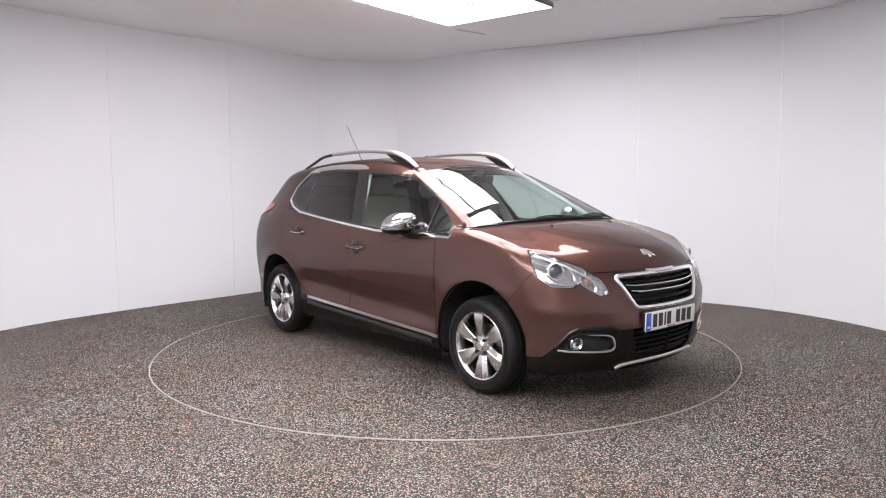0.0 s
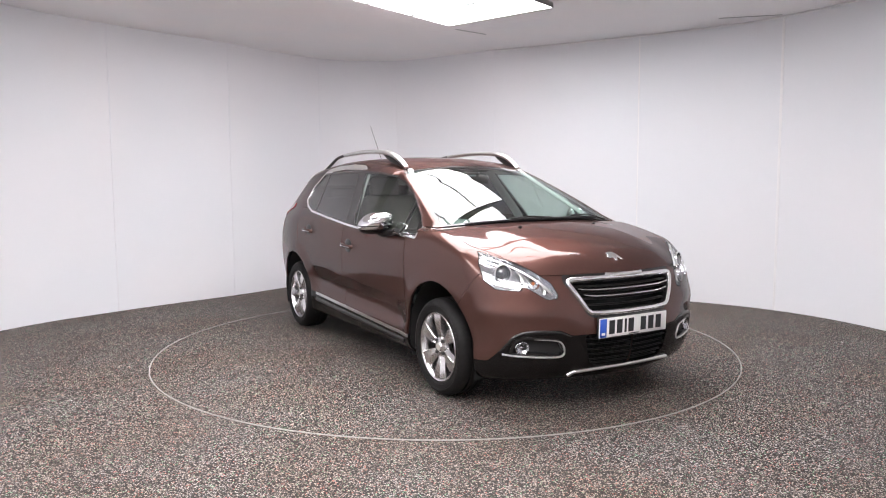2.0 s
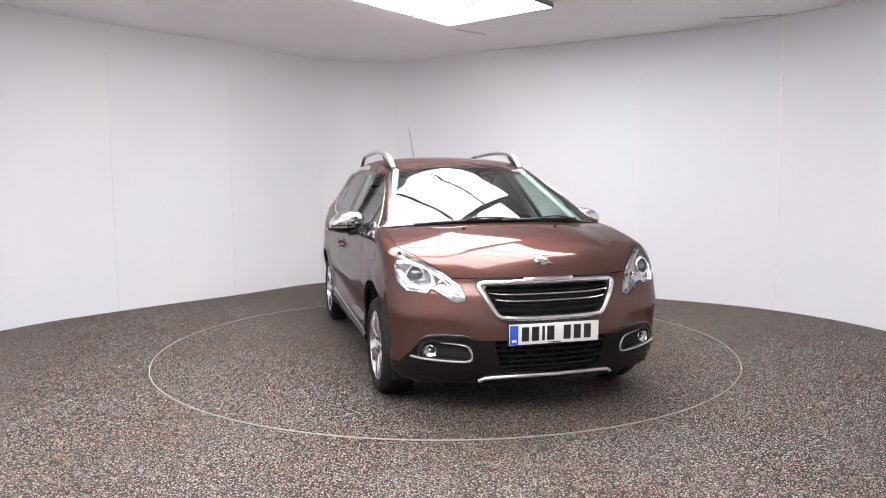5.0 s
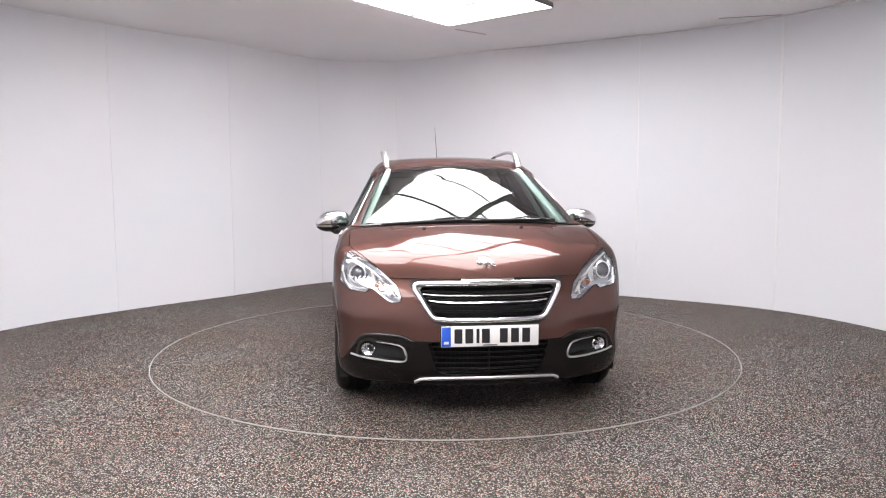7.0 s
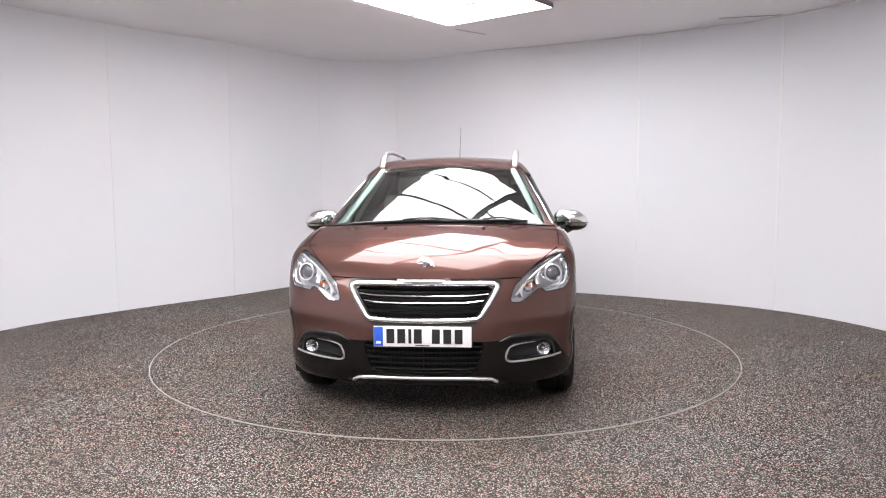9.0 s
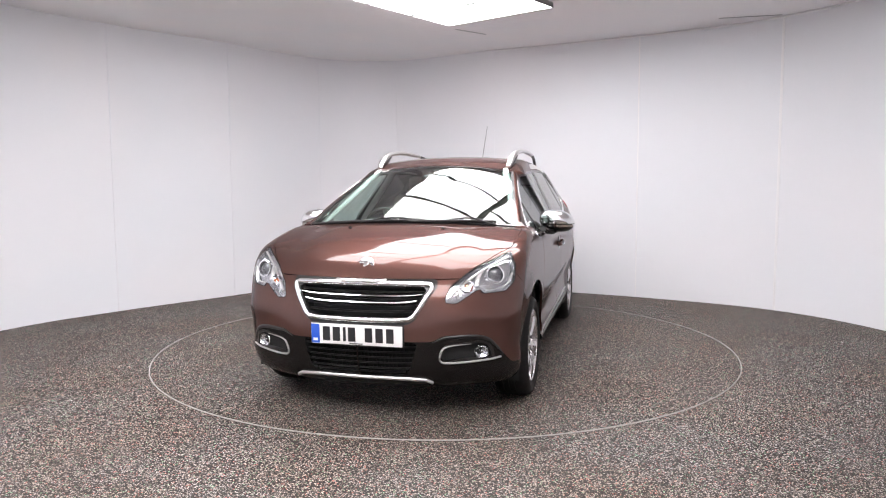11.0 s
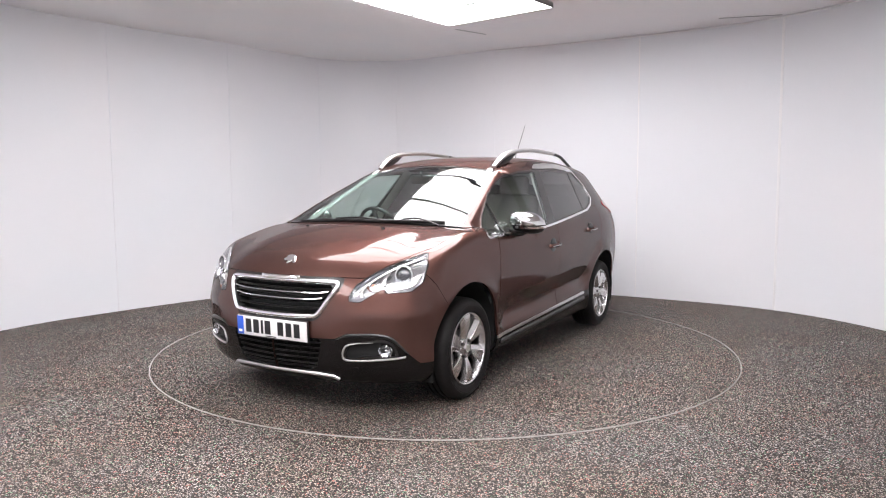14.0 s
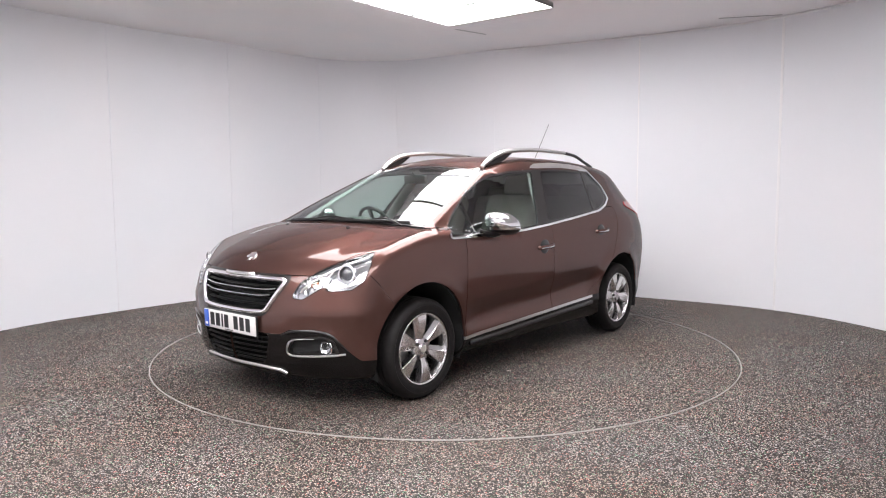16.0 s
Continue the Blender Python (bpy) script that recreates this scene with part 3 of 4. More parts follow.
def cut_skin():
    sk = Skin()
    all_ = ("shell",)
    sk.cut(all_, "hole", lambda p: np.maximum(arch_field(p[:, 0], p[:, 2]), 0.45 - np.abs(p[:, 1])))
    # windscreen, its dark border and the scuttle
    sk.cut(all_, "cowl", lambda p: np.maximum(np.maximum(p[:, 0] + 0.16 * p[:, 1] ** 2 - 1.205, 1.135 - p[:, 0] - 0.16 * p[:, 1] ** 2), np.maximum(np.abs(p[:, 1]) - 0.70, 0.95 - p[:, 2])))
    sk.cut(("shell", "cowl"), "screen_edge", lambda p: screen_field(p) - 0.012)
    sk.cut(("screen_edge",), "windscreen", lambda p: screen_field(p) + 0.006)
    # side windows and bright line below them
    sk.cut(all_, "window_line", lambda p: side_view(p, DAYLIGHT) - 0.015)
    sk.cut(("window_line",), "shell_top", lambda p: np.maximum(-(side_view(p, DAYLIGHT)), np.where(p[:, 0] < -0.98, 1.6, np.where(p[:, 0] < 0.5, 1.15, 0.985)) - p[:, 2]))
    sk.cut(("window_line",), "pillar", lambda p: side_view(p, DAYLIGHT))
    sk.cut(("pillar",), "front_glass", lambda p: side_view(p, FRONT_WINDOW) + 0.012)
    sk.cut(("pillar",), "rear_glass", lambda p: side_view(p, REAR_WINDOW) + 0.012)
    sk.cut(("rear_glass",), "pillar", lambda p: np.abs(p[:, 0] + 0.94 + (p[:, 2] - 1.2) * 0.35) - 0.011)
    sk.cut(("front_glass",), "pillar", lambda p: np.abs(p[:, 0] - 0.70 - (1.1 - p[:, 2]) * 0.06) - 0.010)
    # front: lamps, grille, dark lower bumper
    sk.cut(all_, "lamp_rim", lambda p: front_view(p, HEADLAMP, 0.012, 1.40) - 0.004)
    sk.cut(("lamp_rim",), "headlamp", lambda p: front_view(p, HEADLAMP, 0.012, 1.40))
    sk.cut(all_, "grille_frame", lambda p: np.maximum(poly_field(p[:, 1], p[:, 2], GRILLE, 0.01), 1.7 - p[:, 0]))
    sk.cut(("grille_frame",), "hole", lambda p: np.maximum(poly_field(p[:, 1], p[:, 2], GRILLE_HOLE, 0.006), 1.7 - p[:, 0]))
    sk.cut(all_, "lower_bumper", lambda p: front_view(p, LOWER_BLACK, 0, 1.2))
    sk.cut(("lower_bumper",), "hole", lambda p: np.maximum(poly_field(p[:, 1], p[:, 2], LOWER_GRILLE, 0.012), 1.7 - p[:, 0]))
    sk.cut(("lower_bumper",), "fog_rim", lambda p: front_view(p, FOG_RECESS, 0.02, 1.5))
    sk.cut(("fog_rim",), "fog_recess", lambda p: front_view(p, FOG_RECESS, 0.02, 1.5) + 0.013)
    sk.cut(("fog_rim",), "fog_top", lambda p: -np.minimum(p[:, 2] - 0.368, np.abs(p[:, 1]) - 0.475))
    # sills and dark cladding under the doors and behind
    strip = ((0.80, 0.318), (-0.79, 0.384))
    sk.cut(all_, "sill_zone", lambda p: np.maximum(np.maximum(below_line(p, *strip), np.abs(p[:, 0]) - 1.25), 0.3 - np.abs(p[:, 1])))
    sk.cut(("sill_zone",), "sill", lambda p: below_line(p, *strip) + 0.019)
    sk.cut(("sill_zone",), "sill", lambda p: np.maximum(0.745 - p[:, 0], 0))
    sk.cut(("sill_zone",), "sill", lambda p: p[:, 0] + 0.80)
    sk.cut(all_, "rear_skirt", lambda p: np.maximum(p[:, 2] - 0.42, p[:, 0] + 1.5))
    sk.cut(all_, "floor_pan", lambda p: p[:, 2] - 0.215)
    # bright trim on the roof step over the rear doors
    sk.cut(("shell", "shell_top"), "step_trim", lambda p: side_view(p, STEP_TRIM, 0.006))
    # tail lamp
    sk.cut(all_, "tail_lamp", lambda p: np.maximum(poly_field(p[:, 0], p[:, 2], [(-1.50, 1.108), (-1.72, 1.115), (-1.95, 1.05), (-2.1, 0.98), (-2.1, 0.80), (-1.90, 0.86), (-1.80, 1.0)], 0.02), 0.45 - np.abs(p[:, 1])))
    # shut lines
    sk.panel(all_, "hood", lambda p: np.maximum(np.maximum(1.19 - p[:, 0] - 0.16 * p[:, 1] ** 2, 0.782 - p[:, 2]),
                                              np.abs(p[:, 1]) - curve(p[:, 0], [1.05, 1.2, 1.47, 1.66, 1.80, 1.92, 2.0], [0.735, 0.755, 0.752, 0.664, 0.562, 0.486, 0.45])))
    sk.panel(all_, "bumper", lambda p: np.maximum(1.30 - p[:, 0], p[:, 2] - 0.74 - (p[:, 0] - 1.62) * 1.2))
    sk.seam(("bumper",), lambda p: np.maximum(np.maximum(np.abs(p[:, 1] + 0.472) - 0.036, np.abs(p[:, 2] - 0.535) - 0.032), 1.5 - p[:, 0]), 0.0018)
    sk.panel(all_, "front_wing", lambda p: np.maximum(0.85 - p[:, 0], p[:, 2] - 1.02))
    sk.panel(all_, "front_door", lambda p: np.maximum(np.maximum(-0.19 - p[:, 0] + (p[:, 2] - 0.6) * 0.04, p[:, 2] - 1.02), np.maximum(0.6 - np.abs(p[:, 1]), p[:, 0] - 0.86)))
    sk.panel(all_, "rear_door", lambda p: np.maximum(np.maximum(-p[:, 0] + curve(p[:, 2], [0.35, 0.39, 0.49, 0.70, 0.85, 1.04, 1.2], [-0.72, -0.735, -0.89, -1.105, -1.18, -1.235, -1.25]), p[:, 2] - 1.09),
                                                   np.maximum(0.6 - np.abs(p[:, 1]), p[:, 0] + 0.1)))
    sk.finish()
    return sk


CAR = new("car")
tagged(CAR, "brown metallic compact crossover car parked on the turntable", "car")
SKIN = cut_skin()
LAMPS = {}


def build_shell():
    sk = SKIN
    body = sk.piece("body", ("shell", "shell_top"), PAINT, CAR, lip=0.01, label="brown metallic roof, pillars and rear quarters")
    sk.piece("bonnet", "hood", PAINT, CAR, lip=0.014)
    sk.piece("front_bumper", "bumper", PAINT, CAR, lip=0.014)
    sk.piece("lower_bumper", "lower_bumper", BUMPER_BLACK, CAR, lip=0.02, label="black textured plastic lower bumper")
    sk.piece("rear_skirt", "rear_skirt", PLASTIC, CAR, label="black plastic rear skirt")
    sk.piece("floor_pan", "floor_pan", MATT, CAR, lip=0)
    sk.piece("scuttle", "cowl", PLASTIC, CAR, lift=-0.012, label="black scuttle panel below the windscreen")
    sk.piece("windscreen_border", "screen_edge", GLOSS_BLACK, CAR, lift=-0.003, label="black ceramic border")
    sk.piece("windscreen", "windscreen", SCREEN, CAR, lift=-0.004, lip=0, label="green-tinted windscreen")
    sk.piece("grille_backing", "grille_frame", GLOSS_BLACK, CAR, lift=-0.002, lip=0.02, label="gloss black grille backing")
    sk.piece("headliner", ("shell", "shell_top"), TRIM_PALE, CAR, lift=-0.03, lip=0, label="pale grey headliner", keep=lambda m: m[2] > 1.30 and abs(m[1]) < 0.62)
    for s, w in ((1, "left"), (-1, "right")):
        sk.piece("front_wing", "front_wing", PAINT, CAR, s, lip=0.014)
        door = sk.piece("front_door", "front_door", PAINT, CAR, s, lip=0.014)
        rear = sk.piece("rear_door", "rear_door", PAINT, CAR, s, lip=0.014)
        sk.piece("window_strip", "window_line", CHROME, CAR, s, lift=0.003, label="chrome strip under the side windows")
        sk.piece("pillar_trim", "pillar", GLOSS_BLACK, CAR, s, lift=-0.002, label="gloss black window pillars")
        sk.piece("front_window", "front_glass", SIDE_GLASS, CAR, s, lift=-0.004, lip=0)
        sk.piece("rear_window", "rear_glass", DARK_GLASS, CAR, s, lift=-0.004, lip=0, label="dark privacy glass")
        sk.piece("sill_strip", "sill_zone", SATIN, CAR, s, lift=0.006, label="satin silver strip along the sill")
        sk.piece("sill", "sill", BUMPER_BLACK, CAR, s, label="black plastic sill")
        sk.piece("roof_step_trim", "step_trim", SATIN, CAR, s, lift=0.003, label="satin silver trim over the rear door")
        sk.piece("tail_lamp", "tail_lamp", RED_LENS, CAR, s, lift=0.006, label="red tail lamp")
        sk.piece("fog_surround", "fog_rim", GLOSS_BLACK, CAR, s, lift=0.001, lip=0.03, label="gloss black fog lamp surround")
        sk.piece("fog_recess", "fog_recess", GLOSS_BLACK, CAR, s, lift=-0.03, lip=-0.03)
        sk.piece("fog_brow", "fog_top", GLOSS_BLACK, CAR, s, lift=0.001)
        lamp = new("headlamp")
        lamp.parent = CAR
        LAMPS[s] = lamp
        sk.piece("seal", "lamp_rim", MATT, lamp, s, lift=-0.002, label="black rubber seal")
        sk.piece("lens", "headlamp", LAMP_GLASS, lamp, s, lift=0.001, lip=0, label="clear headlamp lens")
        sk.piece("reflector", "headlamp", REFLECTOR, lamp, s, lift=-0.030, lip=-0.030, label="silver headlamp reflector")
    # dark inner shell behind all painted panels
    inner = [t for t in set(sk.tag) if t not in ("windscreen", "front_glass", "rear_glass", "hole", "headlamp")]
    sk.piece("inner_shell", inner, MATT, CAR, lift=-0.022, lip=0)


build_shell()


def hit_x(y, z, back=0.0):
    """The nose's x at (y, z)."""
    a, b = 0.9, 2.3
    for _ in range(30):
        m = (a + b) / 2
        a, b = (m, b) if body_field(np.array([m, y, z])) < 0 else (a, m)
    return a - back


def hit_y(x, z, back=0.0):
    """The flank's y at (x, z)."""
    a, b = 0.3, 1.1
    for _ in range(30):
        m = (a + b) / 2
        a, b = (m, b) if body_field(np.array([x, m, z])) < 0 else (a, m)
    return a - back


def hit_z(x, y, back=0.0):
    """The top's z at (x, y)."""
    a, b = 0.7, 1.7
    for _ in range(30):
        m = (a + b) / 2
        a, b = (m, b) if body_field(np.array([x, y, m])) < 0 else (a, m)
    return a - back


def bars(points_list, width, height, bm=None, steps=8):
    for pts in points_list:
        bm = join(bm, tube(pts, width, height, steps))
    return bm


def build_wheel():
    """One wheel, its outer face at y = 0, looking towards +y."""
    w = new("wheel")
    w.parent = CAR
    tyre = lathe([(0.218, -0.02), (0.224, -0.004), (0.236, 0.004), (0.240, 0.002), (0.244, 0.005), (0.268, 0.008), (0.272, 0.006), (0.276, 0.008), (0.292, 0.002), (0.305, -0.012),
                  (0.313, -0.028), (0.316, -0.045), (0.317, -0.062), (0.310, -0.064), (0.310, -0.070), (0.317, -0.072), (0.317, -0.096), (0.310, -0.098), (0.310, -0.105), (0.317, -0.107),
                  (0.317, -0.131), (0.310, -0.133), (0.310, -0.139), (0.317, -0.141), (0.315, -0.170), (0.300, -0.192), (0.262, -0.202), (0.225, -0.195)], 72)
    part("tyre", tyre, RUBBER, w, "black rubber tyre", sharp=28)
    rim = lathe([(0.224, -0.012), (0.225, -0.003), (0.221, 0.000), (0.214, -0.002), (0.211, -0.012), (0.206, -0.020), (0.202, -0.05), (0.198, -0.16), (0.224, -0.19)], 72)
    part("rim", rim, ALLOY, w, "silver alloy rim")
    for k in range(6):
        bm = bmesh.new()
        rows = []
        for r, half, face, sweep in ((0.045, 0.017, -0.024, 0), (0.075, 0.020, -0.016, -0.001), (0.11, 0.028, -0.008, -0.003), (0.15, 0.037, -0.003, -0.005), (0.19, 0.044, -0.002, -0.007), (0.217, 0.047, -0.006, -0.008)):
            rows.append([bm.verts.new((sweep + dx, face + dy, r)) for dx, dy in
                         ((-half - 0.004, -0.045), (-half, -0.004), (-half + 0.004, 0), (half - 0.012, 0), (half - 0.009, -0.004), (half + 0.018, -0.020), (half + 0.020, -0.048))])
        for a, b in zip(rows, rows[1:]):
            for i in range(6):
                bm.faces.new((a[i], a[i + 1], b[i + 1], b[i]))
        bm.faces.new(rows[0])
        bm.faces.new(rows[-1])
        part("spoke", bm, ALLOY, w, m=pose(0, 0, 0, 0, 60 * k, 0), sharp=14)
    part("hub", lathe([(0.0005, -0.008), (0.026, -0.008), (0.030, -0.012), (0.034, -0.016), (0.062, -0.020), (0.070, -0.030), (0.072, -0.06)], 36), ALLOY, w)
    part("centre_cap", lathe([(0.0005, -0.003), (0.020, -0.004), (0.025, -0.008), (0.026, -0.012)], 28), SATIN, w)
    for k in range(4):
        a = radians(45 + 90 * k)
        part("wheel_bolt", lathe([(0.0005, -0.004), (0.009, -0.004), (0.012, -0.009), (0.012, -0.03)], 10), GLOSS_BLACK, w, "dark wheel bolt", m=pose(0.054 * math.cos(a), -0.006, 0.054 * math.sin(a)))
    part("brake_disc", lathe([(0.07, -0.075), (0.135, -0.075), (0.137, -0.080), (0.137, -0.098), (0.07, -0.10)], 40), DISC_STEEL, w)
    part("wheel_back", lathe([(0.0005, -0.125), (0.19, -0.125), (0.198, -0.13)], 32), LINER, w)
    return w


ROUND = Matrix.Diagonal((0.968, 1.0, 0.968, 1.0))


def build_wheels():
    first = build_wheel()
    first.matrix_basis = pose(FRONT_AXLE, HUB_Y, HUB_Z, 0, 8, 0) @ ROUND
    for x, s, spin in ((FRONT_AXLE, -1, 4), (-AXLE, 1, 20), (-AXLE, -1, 33)):
        copy_thing(first, pose(x, s * (HUB_Y - (0.01 if x < 0 else 0)), HUB_Z, 0, 0, 0 if s > 0 else 180) @ pose(0, 0, 0, 0, spin, 0) @ ROUND)
    # liners over the wheels
    for x, r in ((FRONT_AXLE, 0.392), (-AXLE, 0.380)):
        for s in (1, -1):
            bm = bmesh.new()
            rows = []
            for i in range(25):
                a = radians(-22 + 224 * i / 24)
                cx, cz = x + r * math.cos(a), 0.325 + r * math.sin(a)
                rows.append([bm.verts.new((cx, s * y, cz)) for y in (0.40, 0.812)])
            mid = bm.verts.new((x, s * 0.40, 0.33))
            for a, b in zip(rows, rows[1:]):
                bm.faces.new((a[0], a[1], b[1], b[0]))
                bm.faces.new((a[0], b[0], mid))
            part("arch_liner", bm, LINER, CAR, "black wheel arch liner")


def build_front():
    # openings closed behind with a dark tray
    SKIN.piece("grille_tray", "hole", MATT, CAR, lift=-0.075, lip=-0.075, keep=lambda m: m[0] > 1.7)
    # bright surround of the upper grille
    half = [(0.0, 0.760), (0.14, 0.760), (0.27, 0.759), (0.372, 0.757), (0.394, 0.748), (0.392, 0.731), (0.362, 0.678), (0.328, 0.622), (0.307, 0.591), (0.286, 0.577), (0.21, 0.573), (0.10, 0.572), (0.0, 0.572)]
    ring = half + [(-y, z) for y, z in half[-2:0:-1]]
    dense = []
    for (ya, za), (yb, zb) in zip(ring, ring[1:] + ring[:1]):
        dense += [(ya + (yb - ya) * k / 3, za + (zb - za) * k / 3) for k in range(3)]
    part("grille_surround", tube([(hit_x(y, z, -0.002), y, z) for y, z in dense], 0.029, 0.028, 12, up=Vector((1, 0, 0)), loop=True), CHROME, CAR, "chrome grille surround", sharp=80)
    # slats of the upper grille
    for z, half in ((0.714, 0.352), (0.682, 0.334), (0.646, 0.315), (0.612, 0.292)):
        pts = [(hit_x(y, z, 0.026), y, z + 0.004 * (y / half) ** 2) for y in np.linspace(-half, half, 21)]
        part("grille_slat", tube(pts, 0.030, 0.011, 8), GLOSS_BLACK, CAR, "black grille slat")
    for z, half in ((0.6985, 0.348), (0.6640, 0.318)):
        pts = [(hit_x(y, z, 0.002), y, z + 0.010 * (abs(y) / half) ** 6) for y in np.linspace(-half, half, 25)]
        part("grille_blade", tube(pts, 0.014, 0.009, 8), CHROME, CAR, "thin chrome grille blade")
    # plain bar where the maker's name stands, on the bonnet's lip
    name = tube([(hit_x(y, 0.772, -0.016) - 0.02 * (y / 0.14) ** 6, y, 0.772) for y in np.linspace(-0.14, 0.14, 15)], 0.022, 0.030, 10)
    plate = part("name_bar", name, CHROME, CAR, "chrome bar with a pale inset")
    part("inset", tube([(hit_x(y, 0.772, -0.0272), y, 0.772) for y in np.linspace(-0.105, 0.105, 11)], 0.004, 0.012, 8), SATIN, plate)
    # maker's badge, as a plain raised shape
    ring = [(-0.045, 0.000), (-0.032, 0.016), (-0.038, 0.030), (-0.012, 0.038), (0.012, 0.034), (0.028, 0.020), (0.040, -0.002), (0.050, -0.030), (0.034, -0.026), (0.018, -0.008), (0.006, -0.032),
            (-0.008, -0.034), (-0.010, -0.006), (-0.030, -0.012)]
    bx = 1.862
    slope = math.degrees(math.atan2(hit_z(bx - 0.03, 0) - hit_z(bx + 0.03, 0), 0.06))
    part("badge", prism([(1.08 * y, 1.08 * z) for y, z in ring], 0.008, 0.0025), CHROME, CAR, "plain chrome badge shape", m=pose(bx, 0, hit_z(bx, 0) - 0.001, 0, -(90 - slope), 0), sharp=50)
    # lower grille: bars and a fine mesh
    for z, half in ((0.425, 0.318), (0.395, 0.312), (0.365, 0.304), (0.335, 0.296), (0.305, 0.285), (0.284, 0.255)):
        pts = [(hit_x(y, z, 0.022), y, z) for y in np.linspace(-half, half, 15)]
        part("lower_grille_bar", tube(pts, 0.020, 0.009, 6), GLOSS_BLACK, CAR)
    mesh = None
    for i in range(-13, 14):
        y = i * 0.0225
        mesh = join(mesh, tube([(hit_x(y, z, 0.046), y, z) for z in np.linspace(0.29 if abs(y) > 0.24 else 0.275, 0.44, 6)], 0.005, 0.012, 6, up=Vector((1, 0, 0))))
    part("lower_grille_mesh", mesh, MATT, CAR)
    # skid strip
    skid = [(hit_x(y, 0.252, -0.004), y, 0.252 - 0.012 * (abs(y) / 0.37) ** 3) for y in np.linspace(-0.365, 0.365, 25)]
    ends = [(hit_x(0.395, 0.235, -0.002), 0.395, 0.222)]
    pts = [(e[0], -e[1], e[2]) for e in ends] + skid + ends
    part("skid_strip", tube(pts, 0.016, 0.019, 10), SATIN, CAR, "satin silver strip under the front bumper")
    # number plate, its marks as plain bars
    plate = part("number_plate", box(0.010, 0.52, 0.111, (0, 0, 0), 0.003), PLATE, CAR, "white number plate", m=pose(2.034, 0, 0.489, 0, 2, 0))
    part("plate_holder", box(0.012, 0.532, 0.119, (-0.009, 0, 0), 0.003), GLOSS_BLACK, plate)
    part("blue_band", box(0.004, 0.048, 0.105, (0.0045, -0.234, 0), 0.001), PLATE_BLUE, plate, "blue band")
    part("band_mark", box(0.002, 0.026, 0.014, (0.0068, -0.234, -0.032)), PLATE, plate, smooth=False)
    for y in (-0.170, -0.112, -0.066, -0.024, 0.072, 0.132, 0.192):
        part("plate_mark", box(0.002, 0.042 if y not in (-0.066,) else 0.016, 0.078, (0.0058, y, 0.002), 0.0006, 1), INK, plate, "black bar", smooth=False)
    part("plate_small_mark", box(0.002, 0.075, 0.005, (0.0058, 0.0, -0.048)), INK, plate, smooth=False)
    # washers
    for s in (1, -1):
        part("washer_nozzle", lathe([(0.0005, 0.010), (0.008, 0.009), (0.012, 0.004), (0.013, -0.004)], 12, "z"), PLASTIC, CAR, m=pose(1.36, s * 0.302, hit_z(1.36, 0.302)))


